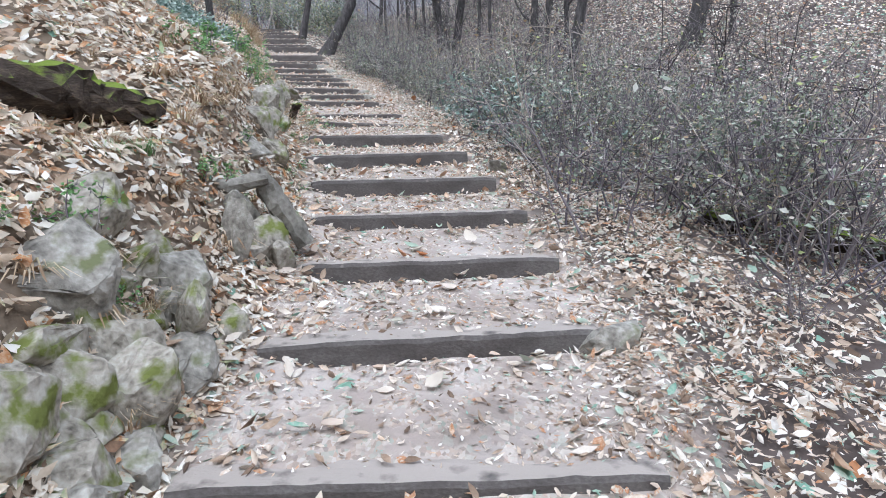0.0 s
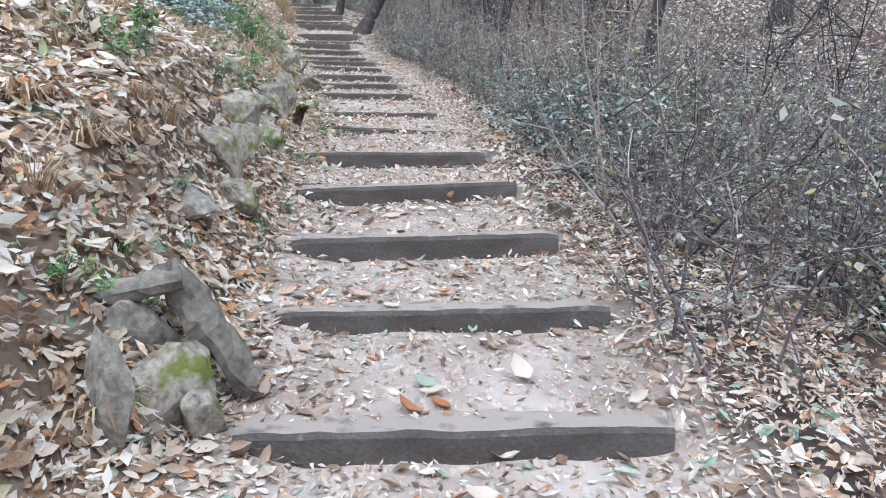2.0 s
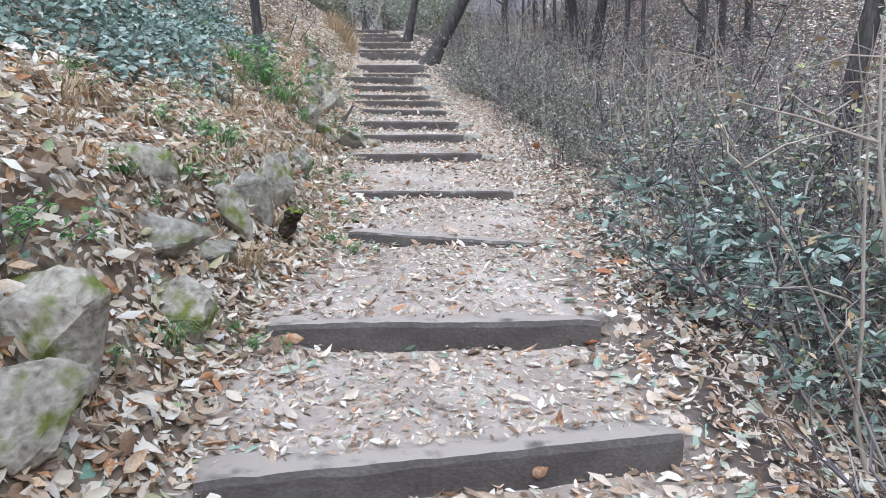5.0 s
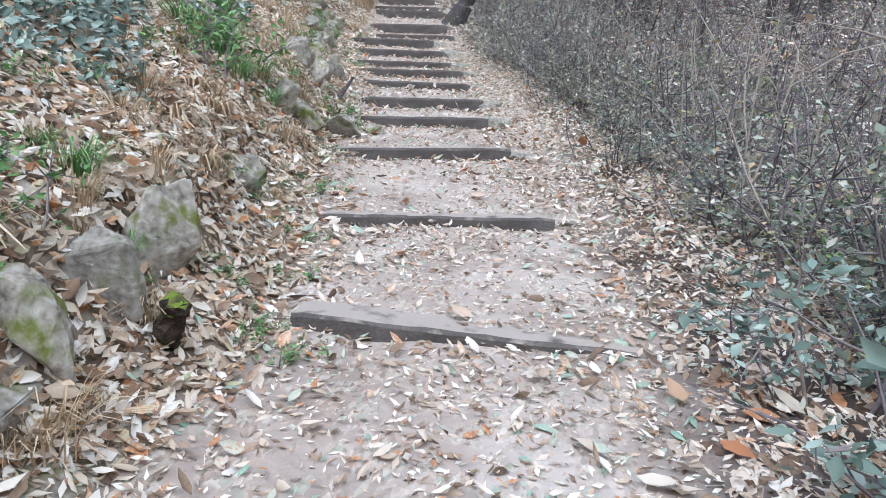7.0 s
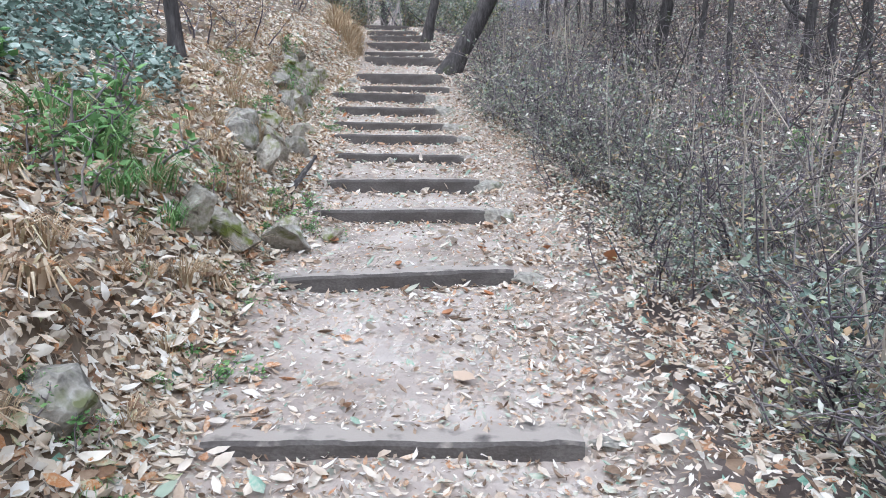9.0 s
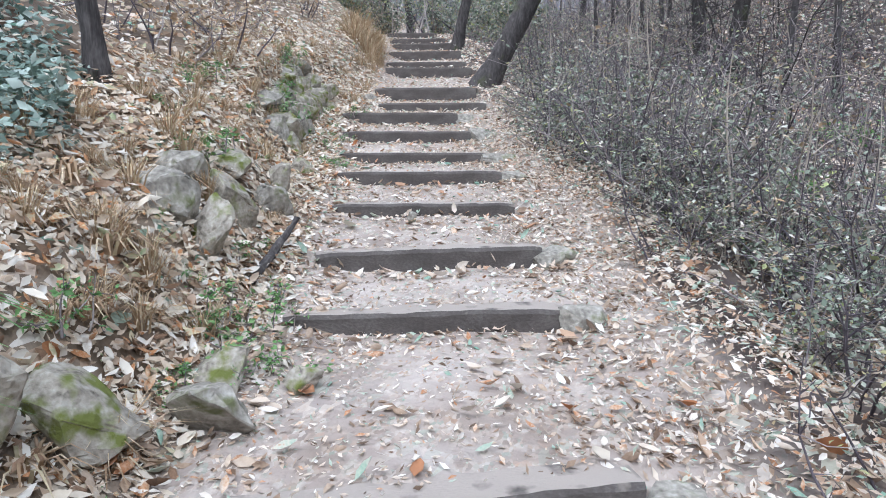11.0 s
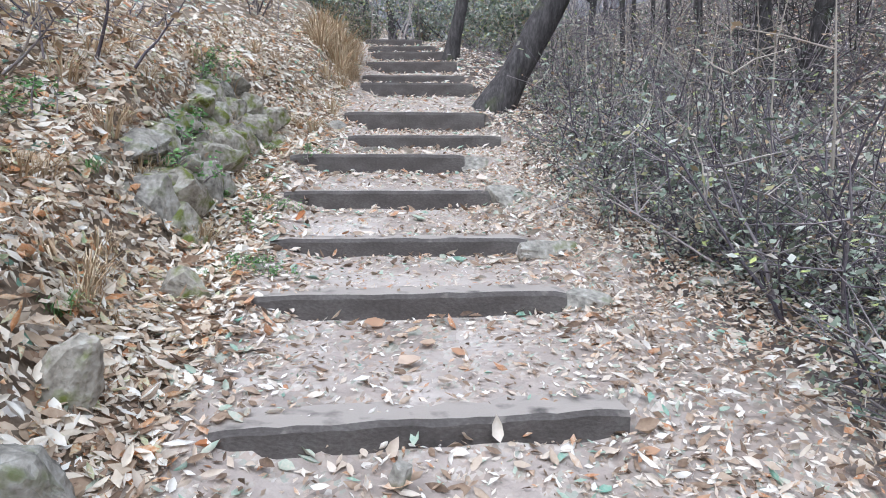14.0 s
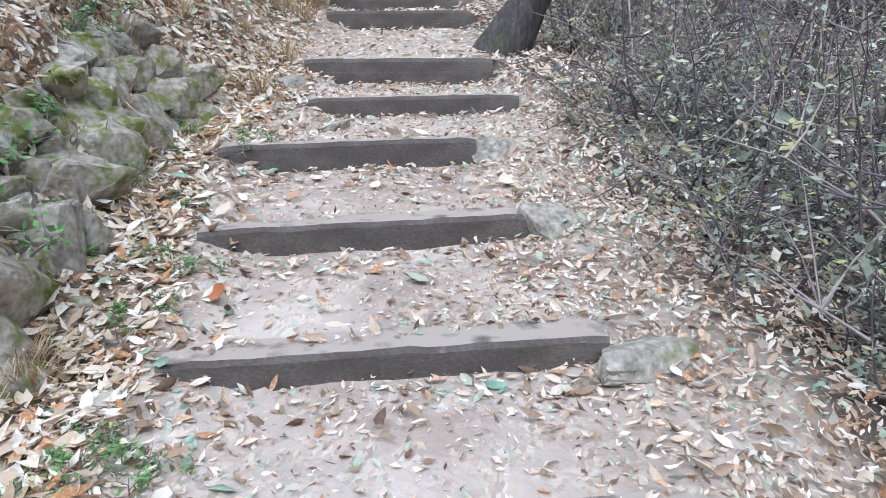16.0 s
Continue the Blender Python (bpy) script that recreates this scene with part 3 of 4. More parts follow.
dry_wall(1.5, 3.2, 3, -1.12, 300)
dry_wall(6.7, 8.1, 2, -1.12, 400)
dry_wall(16.8, 19.6, 4, -1.28, 500)

END = [(0.90, 3.22, 0.2, 0.16, 0.2, 0.52), (0.50, 6.42, 0.16, 0.13, 0.13, 1.25), (-0.92, 12.66, 0.18, 0.13, 0.16, 2.08), (-1.33, 14.06, 0.2, 0.15, 0.2, 2.32), (-1.58, 14.95, 0.2, 0.18, 0.2, 2.5),
       (-2.14, 16.80, 0.22, 0.17, 0.18, 2.9), (-2.42, 17.50, 0.3, 0.2, 0.14, 3.06), (-2.78, 18.48, 0.2, 0.2, 0.24, 3.28), (-3.2, 19.42, 0.22, 0.17, 0.2, 3.5), (-0.42, 10.95, 0.15, 0.15, 0.10, 1.82),
       (-4.95, 19.95, 0.2, 0.16, 0.14, 3.68), (-5.0, 20.5, 0.34, 0.2, 0.16, 3.86), (-2.75, 15.22, 0.06, 0.06, 0.08, 2.72), (-2.2, 15.35, 0.14, 0.12, 0.05, 2.62), (-1.6, 17.2, 0.2, 0.16, 0.05, 2.99), (-4.4, 19.6, 0.3, 0.14, 0.1, 3.62)]
for k, (x, y, sx, sy, sz, z) in enumerate(END):
    if k != 1 and k < 10:
        x, z, sx, sy, sz = x - 0.11, z + 0.01, sx * 1.35, sy * 1.25, sz * 0.85
    stone("edge_stone", x, y, z, sx, sy, sz, 12 + 5 * k, 4, "pale_stone", 80 + k, "rough grey stone block at the end of a timber step", "stones at the step ends", 0.15, 2)


# ---- wood: tubes along bent lines ----
def tubes(lines, sides=4):
    """Vertices and quads of tubes; each line is a list of (place, radius)."""
    vs, fs, k = [], [], 0
    ang = np.arange(sides) * 2 * math.pi / sides
    ring = np.stack([np.cos(ang), np.sin(ang)], -1)
    for line in lines:
        p = np.array([q[0] for q in line], float)
        r = np.array([q[1] for q in line], float)
        t = np.gradient(p, axis=0)
        t /= np.linalg.norm(t, axis=1, keepdims=True) + 1e-9
        ref = np.where(np.abs(t[:, 2:3]) > 0.9, [[1.0, 0, 0]], [[0, 0, 1.0]])
        a = np.cross(t, ref)
        a /= np.linalg.norm(a, axis=1, keepdims=True) + 1e-9
        b = np.cross(t, a)
        v = p[:, None] + r[:, None, None] * (a[:, None] * ring[None, :, :1] + b[:, None] * ring[None, :, 1:])
        n = len(p)
        i = np.arange(n - 1)[:, None] * sides + np.arange(sides)[None]
        j = np.arange(n - 1)[:, None] * sides + (np.arange(sides)[None] + 1) % sides
        vs.append(v.reshape(-1, 3))
        fs.append(np.stack([i, j, j + sides, i + sides], -1).reshape(-1, 4) + k)
        k += n * sides
    return np.concatenate(vs), np.concatenate(fs)


def grow(rng, start, way, length, radius, steps, wander, lift=0.0):
    line, p, d = [], np.array(start, float), np.array(way, float)
    for i in range(steps + 1):
        line.append((p.copy(), radius * (1 - 0.8 * i / steps)))
        d = d / np.linalg.norm(d) + rng.normal(0, wander, 3) + np.array([0, 0, lift])
        p = p + d / np.linalg.norm(d) * length / steps
    return line


def shrub(seed, tall, stems, leafy, leaf_size, leaf_mat, spread=0.5, twigs=7, arch=-0.06, stem_mat="twig", thick=1.35):
    """Thin stems from the ground that fork into twigs, with small leaves. Returned at the origin."""
    rng = np.random.default_rng(seed)
    lines, tips = [], []
    for _ in range(stems):
        a = rng.uniform(0, 6.283)
        base = np.array([math.cos(a), math.sin(a), 0]) * rng.uniform(0, 0.35)
        way = np.array([math.cos(a) * rng.uniform(0.1, 1) * spread, math.sin(a) * rng.uniform(0.1, 1) * spread, 1])
        stem = grow(rng, base - [0, 0, 0.05], way, tall * rng.uniform(0.6, 1.15), thick * rng.uniform(0.005, 0.010), 5, 0.15, arch)
        lines.append(stem)
        for _ in range(twigs):
            k = rng.integers(1, 5)
            side = rng.normal(0, 1, 3)
            side[2] = abs(side[2]) * 0.6
            tw = grow(rng, stem[k][0], side, tall * rng.uniform(0.15, 0.45), 0.0038 * thick, 3, 0.28, 0.02)
            lines.append(tw)
            tips += [q[0] for q in tw[1:]]
            if rng.uniform() < 0.4:
                tw2 = grow(rng, tw[2][0], rng.normal(0, 1, 3), tall * rng.uniform(0.08, 0.2), 0.0027 * thick, 2, 0.25)
                lines.append(tw2)
                tips += [q[0] for q in tw2[1:]]
    v, f = tubes(lines, 3)
    root = new("shrub")
    part_of(array_mesh("stems", v, f, MAT[stem_mat], True), root)
    count = int(len(tips) * leafy)
    if count:
        tips = np.array(tips)[rng.integers(0, len(tips), count)] + rng.normal(0, 0.02, (count, 3))
        ahead = rng.normal(0, 1, (count, 3)) * [1, 1, 0.5]
        up = rng.normal(0, 0.5, (count, 3)) + [0, 0, 1]
        lv, lf = leaves(tips, ahead, up, rng.uniform(0.6, 1.3, count) * leaf_size, rng.uniform(0.9, 1.7, count), rng.normal(0, 0.3, count), True if leaf_size > 0.08 else False if leaf_size > 0.046 else "chip")
        part_of(array_mesh("foliage", lv, lf, MAT[leaf_mat]), root)
    return root


def place_copies(first, spots, label, category, group):
    for k, (x, y, turn, size) in enumerate(spots):
        m = pose(x, y, float(height(x, y)) - 0.02, 0, 0, turn)
        ob = first if k == 0 else copy_thing(first, m)
        ob.matrix_basis = m
        ob.scale = (size, size, size)
        tagged(ob, label, category, group)


rng = random.Random(11)


def belt(count, y0, y1, u0, u1, lo=0.8, hi=1.25):
    """Chance places from u0 to u1 beyond the trail's right edge."""
    out = []
    for i in range(count):
        y = y0 + (y1 - y0) * (i + rng.random()) / count
        e = float(np.interp(y, EDGE_Y, EDGE_U))
        x = float(np.interp(y, AXIS_Y, AXIS_X)) + e + u0 + (u1 - u0) * rng.random() ** 1.3
        out.append((x, y, rng.uniform(0, 360), rng.uniform(lo, hi)))
    return out


place_copies(shrub(1, 1.35, 11, 4.2, 0.044, "brush_leaf", 0.6, 6), belt(18, 4.7, 10, 0.5, 2.4), "grey twiggy shrub with small dull green leaves", "shrub", "shrubs beside the trail")
place_copies(shrub(2, 1.2, 10, 2.4, 0.042, "brush_leaf", 0.65, 6), belt(14, 5.0, 15, 0.75, 2.8) + belt(16, 15, 20.5, 0.6, 1.6), "tangled bare shrub with a few small leaves", "shrub", "shrubs beside the trail")
place_copies(shrub(3, 0.9, 10, 2.4, 0.042, "brush_leaf", 0.8, 6), belt(26, 9.5, 24, 0.6, 2.0) + belt(20, 14.5, 20.8, 0.22, 1.1), "low grey brush of bare tangled twigs", "shrub", "low brush beside the trail")
place_copies(shrub(4, 0.85, 9, 1.7, 0.072, "ivy", 0.7, 5), [(0.55, 8.0, 0, 1.1), (0.75, 8.5, 90, 1.0), (0.45, 9.0, 200, 0.8), (1.1, 7.6, 140, 1.1), (0.6, 12.2, 40, 0.8), (1.2, 11.0, 250, 0.8), (0.2, 13.1, 20, 0.7), (0.85, 7.45, 80, 0.6), (1.4, 8.3, 200, 1.0), (0.85, 9.5, 300, 0.8), (1.5, 6.6, 140, 0.8)],
             "bramble with broad green leaves on thin canes", "shrub", "brambles beside the trail")
place_copies(shrub(5, 1.7, 9, 0.3, 0.04, "brush_leaf", 0.5, 8, 0.0), belt(20, 4, 26, 1.3, 4.5), "tall thin bare shrub with sparse leaves", "shrub", "tall shrubs in the wood")
place_copies(shrub(6, 1.35, 9, 0.6, 0.045, "straw", 1.1, 3, -0.16, "cane"), belt(16, 4.5, 16, 0.55, 2.6) + belt(22, 8, 28, 0.9, 3.5), "dry leafless brush with arching stems", "shrub", "dry brush in the wood")
place_copies(shrub(10, 0.55, 10, 2.2, 0.07, "fern", 0.9, 4), belt(12, 9, 22, 1.0, 4.5, 0.7, 1.2), "clump of fresh green leaves in the brush", "shrub", "green clumps in the brush")
place_copies(shrub(7, 1.25, 9, 0.9, 0.04, "brush_leaf", 0.75, 9, 0.01, "twig", 1.3), [(1.15, 4.77, 0, 1.0), (1.15, 6.15, 60, 1.0), (2.35, 4.7, 120, 1.1), (1.95, 3.7, 40, 0.45), (1.65, 5.3, 220, 1.0)], "bare many-stemmed shrub with dark twigs", "shrub", "bare shrubs beside the trail")
place_copies(shrub(8, 1.3, 10, 0.5, 0.045, "brush_leaf", 0.8, 6), belt(26, 12, 34, 3.5, 10, 0.9, 1.5), "sparse woodland undergrowth with dull leaves", "shrub", "undergrowth in the wood")


place_copies(shrub(12, 3.0, 3, 0.12, 0.06, "brush_leaf", 0.35, 8, 0.02, "bark", 2.0), belt(15, 4.5, 27, 2.0, 7.0, 0.7, 1.25), "tall dark sapling with thin bare branches", "sapling", "saplings in the wood")


# ---- ivy, dry grass, green plants on the bank ----
def ivy_patch():
    r = np.random.default_rng(21)
    c = 17000
    y = r.uniform(7.7, 14.3, c)
    u = -2.0 - np.abs(r.normal(0, 1.5, c)) + 0.22 * np.sin(y * 2.1) + 0.12 * np.sin(y * 5.3)
    x = u + np.interp(y, AXIS_Y, AXIS_X)
    tall = 0.1 + 0.35 * np.clip(lumps(x, y, 3.0) + 0.4, 0, 1)
    z = height(x, y) + r.uniform(0.02, 1, c) * tall
    up = r.normal(0, 0.45, (c, 3)) + [0.35, -0.35, 0.8]
    v, f = leaves(np.stack([x, y, z], -1), r.normal(0, 1, (c, 3)) * [1, 1, 0.5], up, r.uniform(0.04, 0.085, c), r.uniform(1.2, 2.0, c), r.normal(0, 0.3, c), False)
    tagged(array_mesh("ivy_ground_cover", v, f, MAT["ivy"]), "dusty grey-green ivy covering the upper bank", "ivy", kind="stuff")


ivy_patch()


def grass_tuft(seed, blades, tall, mat, droop=0.5, wide=0.0045):
    r = np.random.default_rng(seed)
    lines = []
    vs, fs = [], []
    for k in range(blades):
        a = r.uniform(0, 6.283)
        d = np.array([math.cos(a), math.sin(a), 0])
        base = d * r.uniform(0, 0.09)
        side = np.array([-d[1], d[0], 0]) * wide * r.uniform(0.6, 1.3)
        h, reach = tall * r.uniform(0.5, 1.1), r.uniform(0.1, 0.9) * tall
        for i in range(4):
            s = i / 3
            p = base + d * reach * s ** 1.6 + np.array([0, 0, h * (s - droop * s ** 3)])
            w = 1 - 0.85 * s
            vs += [p - side * w, p + side * w]
        b = k * 8
        fs += [(b + 2 * i, b + 2 * i + 1, b + 2 * i + 3, b + 2 * i + 2) for i in range(3)]
    return array_mesh("grass_tuft", np.array(vs), np.array(fs), MAT[mat])


def bank_spots(count, y0, y1, u0, u1, lo, hi):
    out = []
    for i in range(count):
        y = rng.uniform(y0, y1)
        u = rng.uniform(u0, u1)
        out.append((float(np.interp(y, AXIS_Y, AXIS_X)) + u, y, rng.uniform(0, 360), rng.uniform(lo, hi)))
    return out


place_copies(grass_tuft(1, 70, 0.34, "straw"), bank_spots(95, 11.5, 21, -2.4, -1.1, 0.5, 1.1) + bank_spots(75, 2.0, 11.5, -2.3, -1.05, 0.35, 0.85) + bank_spots(60, 7.2, 14, -2.1, -1.05, 0.5, 1.0) + bank_spots(14, 20.5, 27, -1.6, -0.95, 0.9, 1.6) + bank_spots(14, 23.2, 25.6, -1.7, -1.05, 1.6, 2.6),
             "tuft of dry straw-coloured grass on the bank", "grass", "dry grass tufts on the bank")
place_copies(grass_tuft(3, 46, 0.30, "dead_leaf", 0.95, 0.015), bank_spots(30, 7.8, 14.2, -2.1, -1.02, 0.5, 1.0) + bank_spots(22, 2.2, 7.4, -2.0, -1.1, 0.4, 0.8) + bank_spots(12, 14.2, 20, -1.9, -1.1, 0.4, 0.8),
             "clump of drooping dead brown leaves on the bank", "dead plant", "dead leaf clumps on the bank")
place_copies(grass_tuft(2, 70, 0.26, "fern", 0.7), bank_spots(30, 3, 20, -2.0, -1.05, 0.4, 0.9) + [(-2.35, 8.75, 0, 1.3), (-3.1, 11.4, 0, 1.5), (-2.95, 11.6, 90, 1.3), (-3.3, 11.5, 40, 2.0), (-3.45, 11.75, 10, 2.1), (-3.15, 11.75, 200, 1.9), (-3.6, 11.55, 120, 1.9)],
             "tuft of drooping green grass on the bank", "grass", "green grass tufts on the bank")
place_copies(shrub(9, 0.3, 8, 1.6, 0.05, "fern", 0.9, 4), [(-3.45, 11.55, 0, 1.5), (-3.7, 11.8, 70, 1.7), (-3.2, 11.3, 140, 1.2), (-1.55, 8.75, 0, 0.5), (-2.3, 10.9, 0, 0.6), (-2.6, 13.0, 30, 0.5), (-3.1, 13.6, 60, 0.7),
             (-3.2, 13.2, 200, 0.6), (-2.0, 10.0, 10, 0.45), (-4.35, 17.6, 0, 0.45), (-4.6, 18.9, 90, 0.5), (-1.3, 6.0, 50, 0.5), (-1.15, 5.4, 80, 0.4), (-1.35, 2.55, 30, 0.5), (-1.7, 2.2, 10, 0.6), (-3.9, 16.6, 0, 0.4), (-2.95, 13.0, 0, 0.7), (-3.05, 13.25, 120, 0.6), (-2.85, 12.8, 60, 0.55), (-3.0, 13.45, 200, 0.6)] + bank_spots(36, 4, 20, -1.35, -0.8, 0.22, 0.5) + bank_spots(26, 2, 20, -2.4, -1.3, 0.4, 0.9),
             "small leafy green plant growing on the bank", "plant", "green plants on the bank")


# ---- fallen log, dead branches ----
def log(name, points, label, mat="rotten", sides=14, category="log"):
    r = np.random.default_rng(len(name))
    line = []
    for (a, ra), (b, rb) in zip(points[:-1], points[1:]):
        for s in np.linspace(0, 1, 7)[:-1]:
            line.append((np.array(a) * (1 - s) + np.array(b) * s + r.normal(0, 0.035 * ra, 3), (ra * (1 - s) + rb * s) * r.uniform(0.92, 1.06)))
    line.append((np.array(points[-1][0]), points[-1][1]))
    v, f = tubes([line], sides)
    v += np.random.default_rng(4).normal(0, 0.012 * points[0][1] / 0.12, v.shape)
    faces = [tuple(q) for q in f] + [tuple(range(sides)), tuple(len(v) - sides + k for k in reversed(range(sides)))]
    ob = mesh_object(name, v, faces, MAT[mat], False)
    return tagged(ob, label, category)


def on_ground(x, y, up=0.0):
    return (x, y, float(height(x, y)) + up)


log("fallen_log", [((-2.65, 3.82, 1.84), 0.16), ((-2.08, 3.90, 1.80), 0.155), ((-1.88, 3.93, 1.75), 0.115), ((-1.60, 3.95, 1.69), 0.07)], "rotten fallen log with bright green moss on top")
log("dead_branch", [((-1.48, 4.02, 1.25), 0.035), ((-1.28, 4.09, 1.25), 0.05), ((-1.06, 4.15, 1.29), 0.045)], "thick dead branch resting on the bank stones", "dead_wood", 9, "branch")
log("dead_branch", [((-1.14, 4.18, 1.33), 0.06), ((-1.01, 4.19, 1.13), 0.075), ((-0.86, 4.21, 0.88), 0.06)], "broken grey log leaning against the bank stones", "dead_wood", 9, "branch")
log("dead_branch", [(on_ground(-3.22, 13.7, 0.0), 0.03), (on_ground(-3.25, 14.05, 0.06), 0.03), (on_ground(-3.2, 14.3, 0.24), 0.016)], "short dark dead branch stuck beside the trail", "bark", 7, "branch")
log("dead_branch", [(on_ground(-1.05, 16.3, 0.03), 0.03), (on_ground(-0.78, 15.85, 0.03), 0.028), (on_ground(-0.5, 15.4, 0.03), 0.015)], "dark fallen branch lying at the trail's edge", "bark", 7, "branch")
log("stump", [(on_ground(-1.88, 8.55, -0.05), 0.06), (on_ground(-1.78, 8.5, 0.22), 0.05), (on_ground(-1.7, 8.42, 0.3), 0.02)], "small broken dark stump at the trail's edge", "rotten", 8, "stump")
log("dead_branch", [(on_ground(2.1, 5.5, 0.1), 0.07), (on_ground(2.8, 5.1, 0.16), 0.09), (on_ground(4.0, 4.6, 0.15), 0.08)], "mossy fallen branch lying under the shrubs", "rotten", 8, "branch")


# ---- trees ----
def tree(seed, tall, radius, lean=(0, 0), mat="bark", limbs=7, first=0.2, shade_crown=0):
    r = np.random.default_rng(seed)
    trunk, p, d = [], np.array([0, 0, -0.15]), np.array([lean[0], lean[1], 1.0])
    n = 14
    for i in range(n + 1):
        s = i / n
        flare = 1 + 0.5 * max(0, 1 - s * 14)
        trunk.append((p.copy(), radius * flare * (1 - 0.75 * s) * r.uniform(0.95, 1.06)))
        d = d / np.linalg.norm(d) + r.normal(0, 0.045, 3) + np.array([0, 0, 0.02])
        p = p + d / np.linalg.norm(d) * tall / n
    v, f = tubes([trunk], 9)
    v += r.normal(0, 0.025 * radius, v.shape)
    lines = []
    for _ in range(limbs):
        k = int(r.integers(int(n * first), n))
        a = r.uniform(0, 6.283)
        limb = grow(r, trunk[k][0], (math.cos(a), math.sin(a), r.uniform(0.3, 1.1)), tall * r.uniform(0.18, 0.38), trunk[k][1] * 0.5, 6, 0.16, 0.05)
        lines.append(limb)
        for _ in range(3):
            q = int(r.integers(2, 6))
            lines.append(grow(r, limb[q][0], r.normal(0, 1, 3) + [0, 0, 0.4], tall * r.uniform(0.06, 0.16), limb[q][1] * 0.5, 3, 0.22, 0.02))
    lv, lf = tubes(lines, 4)
    root = new("tree")
    part_of(array_mesh("trunk", v, f, MAT[mat], True), root)
    part_of(array_mesh("limbs", lv, lf, MAT[mat], True), root)
    # leaf clumps added mostly out of view overhead, to shade the hillside
    if shade_crown:
        at = np.array([q[0] for ln in lines for q in ln[2:] if q[0][2] > 0.45 * tall])
        at = at[r.integers(0, len(at), shade_crown)] + r.normal(0, 0.3, (shade_crown, 3))
        cv, cf = leaves(at, r.normal(0, 1, (shade_crown, 3)), r.normal(0, 0.5, (shade_crown, 3)) + [0, 0, 1], r.uniform(0.18, 0.36, shade_crown), r.uniform(1, 1.8, shade_crown), r.normal(0, 0.4, shade_crown), "chip")
        part_of(array_mesh("shade_crown", cv, cf, MAT["brush_leaf"]), root)
    return root


def plant_tree(ob, x, y, turn=0, size=1.0, label="bare grey-brown woodland tree", group="bare trees of the wood"):
    ob.matrix_basis = pose(x, y, float(height(x, y)), 0, 0, turn)
    ob.scale = (size, size, size)
    tagged(ob, label, "tree", group)


plant_tree(tree(1, 9, 0.185, (0.48, 0.05), limbs=8, first=0.45), -3.62, 21.75, label="thick leaning tree with mossy bark beside the steps", group="trees beside the steps")
plant_tree(tree(2, 9, 0.125, (0.2, 0.0), limbs=8, first=0.4), -5.1, 26.0, label="slightly leaning tree beside the upper steps", group="trees beside the steps")
plant_tree(tree(3, 6, 0.075, (0.08, -0.05), limbs=6, first=0.45), -4.58, 14.3, label="slender dark tree on the ivy bank", group="trees on the bank")
plant_tree(tree(4, 7, 0.075, (0.02, 0), "pale_bark", 5, 0.5), -2.6, 5.35, label="slender pale grey tree on the bank", group="trees on the bank")
plant_tree(tree(6, 11, 0.24, (0.05, 0), limbs=9, first=0.3), 6.5, 18.5, label="stout dark tree on the wooded slope", group="trees among the shrubs")
plant_tree(tree(5, 7, 0.095, (0.08, 0), limbs=7, first=0.3), 1.9, 10.5, label="slender dark tree behind the brambles", group="trees among the shrubs")

# the wood's trees carry the added leaf clumps that darken the slope
KINDS = [tree(20, 10, 0.15, (0.1, 0), shade_crown=230), tree(21, 9, 0.10, (-0.08, 0.05), limbs=8, shade_crown=230), tree(22, 8, 0.065, (0.12, -0.05), limbs=8, first=0.12, shade_crown=180), tree(23, 11, 0.16, (0.03, 0.05), shade_crown=230)]
WOOD = [(0.05, 24.4, 0), (0.45, 24.3, 0), (-2.0, 26.4, 2), (2.75, 21.6, 1), (1.55, 21.3, 2), (-1.7, 29.6, 2), (-1.3, 29.3, 2), (-1.0, 29.9, 2), (3.35, 22.3, 1), (4.0, 22.5, 1), (-0.56, 27.4, 2),
        (3.35, 25.0, 1), (6.6, 18.3, 1), (8.1, 19.8, 1), (6.0, 26.9, 3), (-2.8, 33.0, 1), (1.2, 22.8, 2)]
for i in range(70):
    ang, dist = rng.uniform(-0.5, 1.0), rng.uniform(14, 42)
    x, y = -3 + math.sin(ang) * dist, 14 + math.cos(ang) * dist
    u = float(along(np.array(x), np.array(y))[0])
    if (-2.2 < u < 7 and y < 33) or u < -2.2 and y < 26:
        continue
    WOOD.append((x, y, rng.choice([1, 1, 2, 2, 2, 2, 0])))
for i in range(8):
    y = rng.uniform(17, 32)
    WOOD.append((float(np.interp(y, AXIS_Y, AXIS_X)) - rng.uniform(5, 14), y, rng.choice([1, 2, 2])))
used = set()
for x, y, k in WOOD:
    ob = KINDS[k]
    if k in used:
        ob = copy_thing(KINDS[k], pose(0, 0, 0))
    used.add(k)
    plant_tree(ob, x, y, rng.uniform(0, 360), rng.uniform(0.75, 1.0))


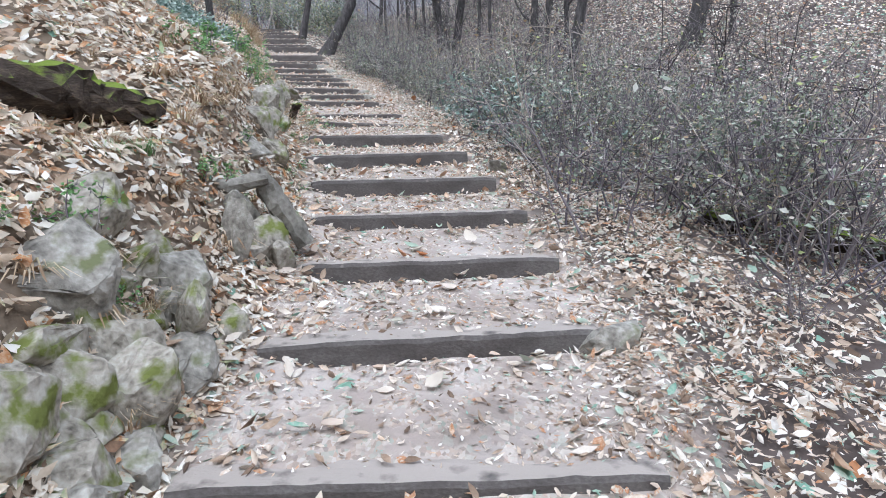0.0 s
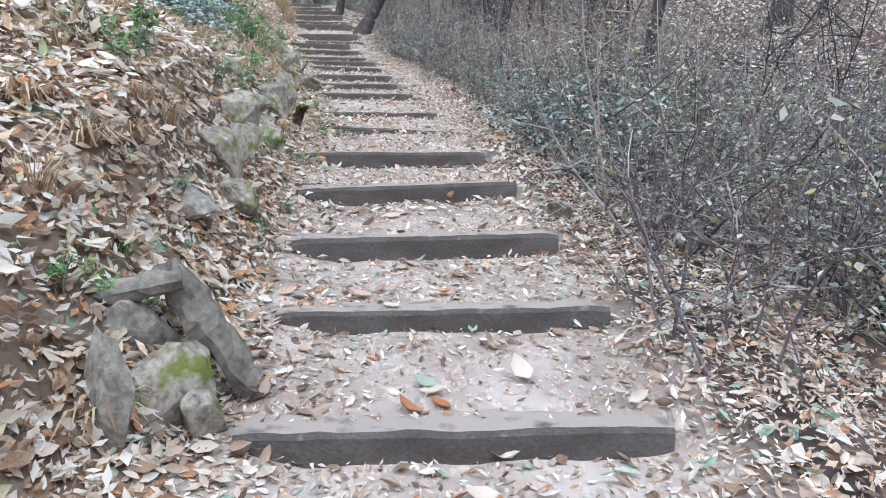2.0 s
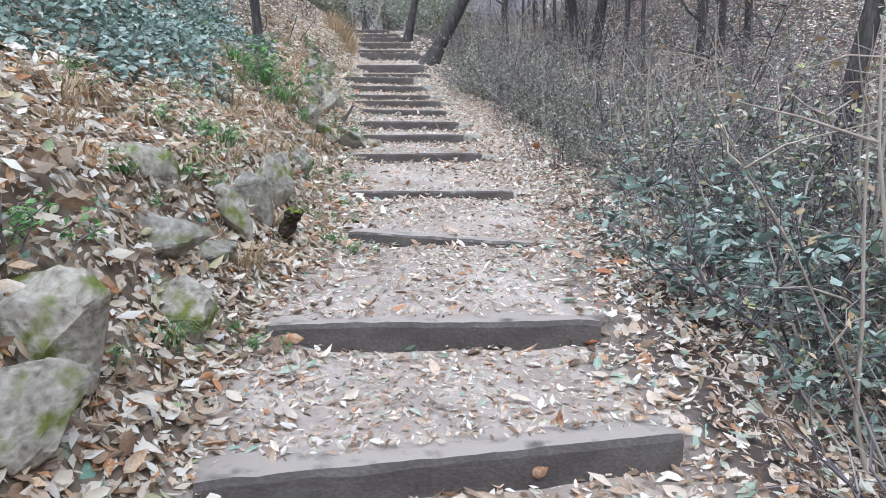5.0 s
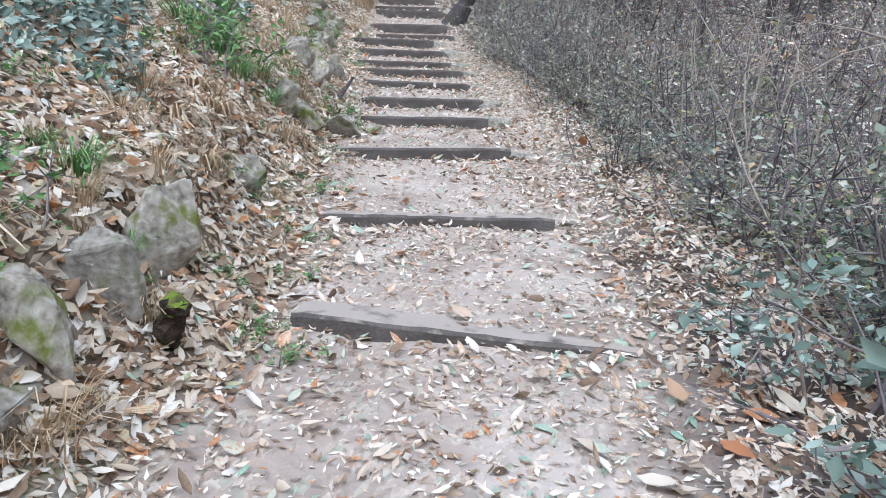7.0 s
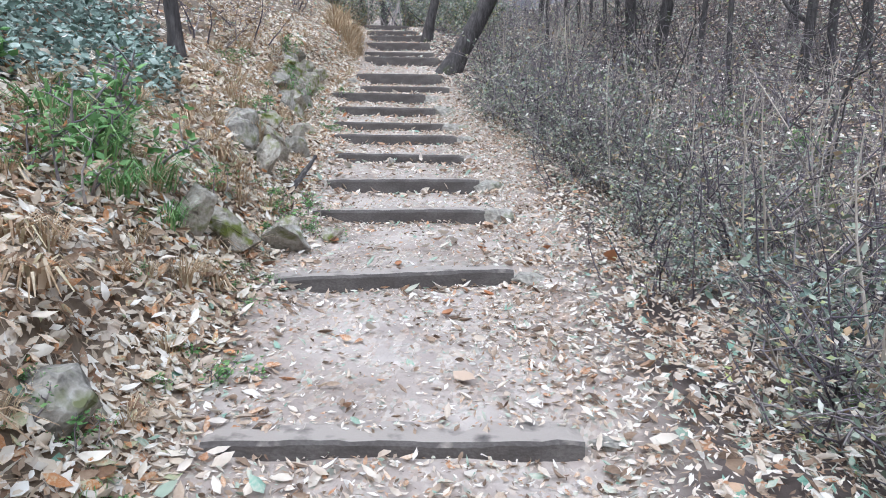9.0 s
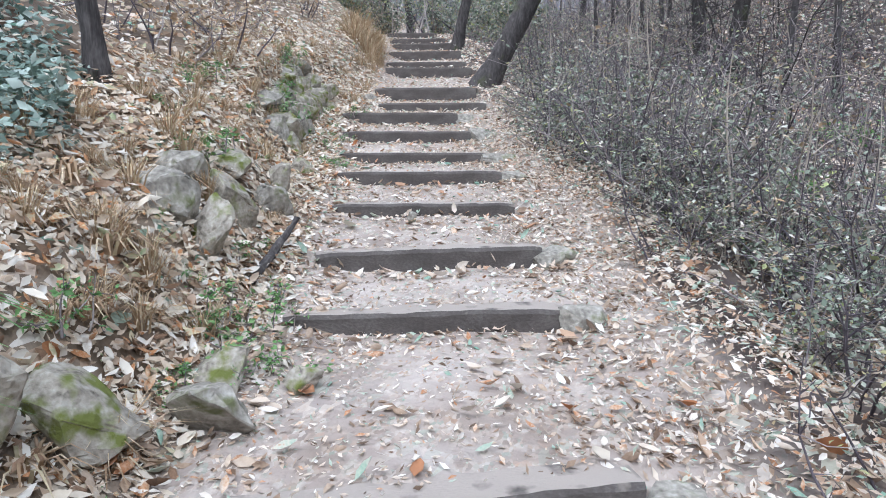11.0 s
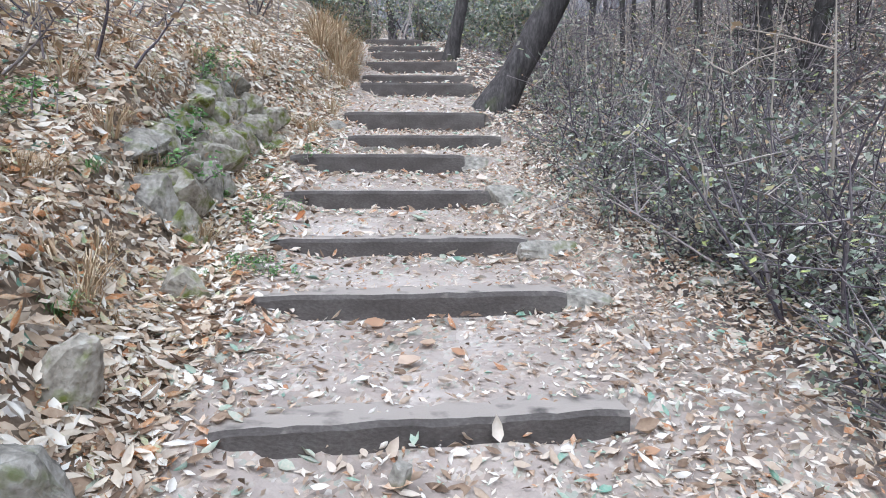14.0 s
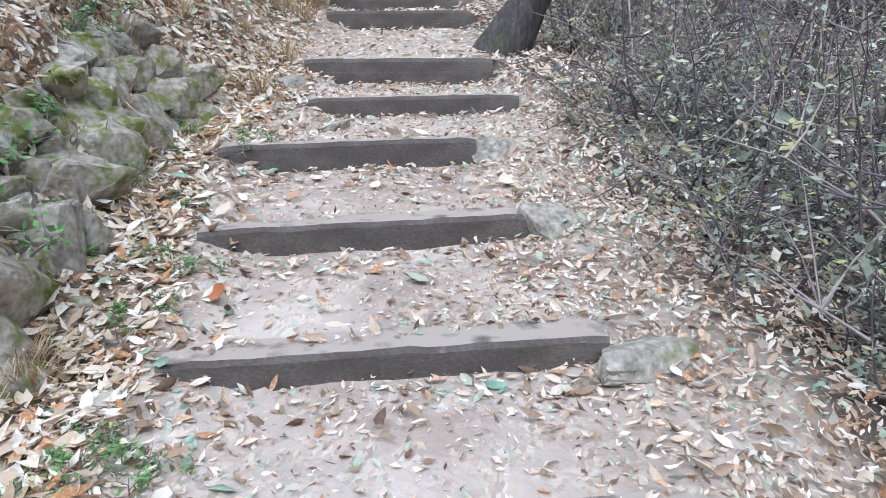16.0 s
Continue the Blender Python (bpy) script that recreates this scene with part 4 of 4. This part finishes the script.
# ---- undergrowth on the hillside ----
def undergrowth():
    r = np.random.default_rng(41)
    lines, spots = [], []
    while len(lines) < 8600:
        y = r.uniform(4, 36)
        left = r.uniform() < 0.16
        u = -r.uniform(3.0, 11) if left else np.interp(y, EDGE_Y, EDGE_U) + 0.9 + abs(r.normal(0, 5.0))
        if left and y < 14:
            continue
        x = u + np.interp(y, AXIS_Y, AXIS_X)
        z = float(height(x, y))
        ln = grow(r, (x, y, z - 0.02), (r.normal(0, 0.7), r.normal(0, 0.7), 1), r.uniform(0.35, 1.3), r.uniform(0.005, 0.012), 3, 0.25, -0.08)
        lines.append(ln)
        spots += [ln[2][0], ln[3][0]]
    v, f = tubes(lines, 3)
    tagged(array_mesh("undergrowth_stems", v, f, MAT["twig"], True), "thin bare stems of undergrowth on the hillside", "undergrowth", kind="stuff")
    c = 26000
    p = np.array(spots)[r.integers(0, len(spots), c)] + r.normal(0, 0.08, (c, 3))
    lv, lf = leaves(p, r.normal(0, 1, (c, 3)) * [1, 1, 0.5], r.normal(0, 0.5, (c, 3)) + [0, 0, 1], r.uniform(0.04, 0.10, c), r.uniform(1, 1.7, c), r.normal(0, 0.3, c), "chip")
    tagged(array_mesh("undergrowth_leaves", lv, lf, MAT["brush_leaf"]), "small dull green leaves of the undergrowth", "undergrowth", kind="stuff")


undergrowth()


# ---- far woods: thickets that close the view above the steps and on the hillside ----
def thicket():
    r = np.random.default_rng(31)
    lines = []
    for _ in range(800):
        a, d = r.uniform(-0.75, 1.1), r.uniform(18, 46)
        x, y = -4 + math.sin(a) * d, 14 + math.cos(a) * d
        u = float(along(np.array(x), np.array(y))[0])
        if y < 31 and -2.5 < u < 4:
            continue
        z = float(height(x, y))
        lines.append(grow(r, (x, y, z), (r.normal(0, 0.3), r.normal(0, 0.3), 1), r.uniform(1.5, 5), r.uniform(0.012, 0.035), 5, 0.13))
        for _ in range(2):
            lines.append(grow(r, lines[-1][2][0], r.normal(0, 1, 3) + [0, 0, 0.8], r.uniform(0.6, 2), 0.01, 3, 0.2))
    v, f = tubes(lines, 3)
    tagged(array_mesh("far_thicket", v, f, MAT["twig"], True), "thicket of bare grey saplings on the far slope", "thicket", kind="stuff")


thicket()


def evergreen_clump(seed, x, y, wide, tall, count):
    """Dark leafy shrubs at the head of the steps."""
    r = np.random.default_rng(seed)
    root = new("evergreen_shrub")
    lines = [grow(r, (0, 0, -0.05), (r.normal(0, 0.5), r.normal(0, 0.5), 1), tall * r.uniform(0.7, 1.1), 0.02, 6, 0.15) for _ in range(14)]
    v, f = tubes(lines, 4)
    part_of(array_mesh("stems", v, f, MAT["twig"], True), root)
    p = np.array([q[0] for ln in lines for q in ln[1:]])
    p = p[r.integers(0, len(p), count)] + r.normal(0, 0.16 * wide, (count, 3)) * [1, 1, 0.8]
    p[:, 2] = np.abs(p[:, 2])
    lv, lf = leaves(p, r.normal(0, 1, (count, 3)), r.normal(0, 0.5, (count, 3)) + [0, -0.3, 0.8], r.uniform(0.07, 0.14, count), r.uniform(1, 1.8, count), r.normal(0, 0.3, count), False)
    part_of(array_mesh("foliage", lv, lf, MAT["brush_leaf"]), root)
    root.matrix_basis = pose(x, y, float(height(x, y)), 0, 0, seed * 40)
    tagged(root, "dark green leafy shrub at the head of the steps", "shrub", "evergreen shrubs at the head of the steps")


for k, (x, y, w, t) in enumerate([(-6.3, 33.5, 1.6, 2.6), (-7.8, 34.5, 1.8, 2.8), (-9.3, 33.5, 1.6, 2.4), (-5.0, 31.0, 1.3, 2.0), (-9.6, 31.0, 1.2, 1.6), (-4.4, 28.8, 1.0, 1.5)]):
    evergreen_clump(k, x, y, w, t, 2600)


place_copies(shrub(14, 0.8, 10, 2.2, 0.044, "brush_leaf", 0.8, 6), belt(13, 12.3, 18.5, 0.0, 0.7, 0.7, 1.0), "low leafy brush at the trail's edge", "shrub", "low brush beside the trail")
place_copies(shrub(15, 0.75, 10, 0.9, 0.06, "dead_leaf", 0.9, 5), bank_spots(20, 14.8, 24, -4.6, -2.1, 0.7, 1.2), "dry brown brush on the upper bank", "shrub", "dry brush on the bank")


# a plain ring for the far woods, its haze only in the colour
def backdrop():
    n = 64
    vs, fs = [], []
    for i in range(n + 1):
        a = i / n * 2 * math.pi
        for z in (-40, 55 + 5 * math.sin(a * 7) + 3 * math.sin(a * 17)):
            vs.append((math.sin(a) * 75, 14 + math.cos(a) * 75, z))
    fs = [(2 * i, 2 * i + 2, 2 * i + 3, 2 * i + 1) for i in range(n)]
    ob = mesh_object("backdrop", vs, fs, MAT["painted_haze"], True)
    tagged(ob, "distant wooded hillside with haze painted into its grey", "backdrop", kind="structure")


backdrop()
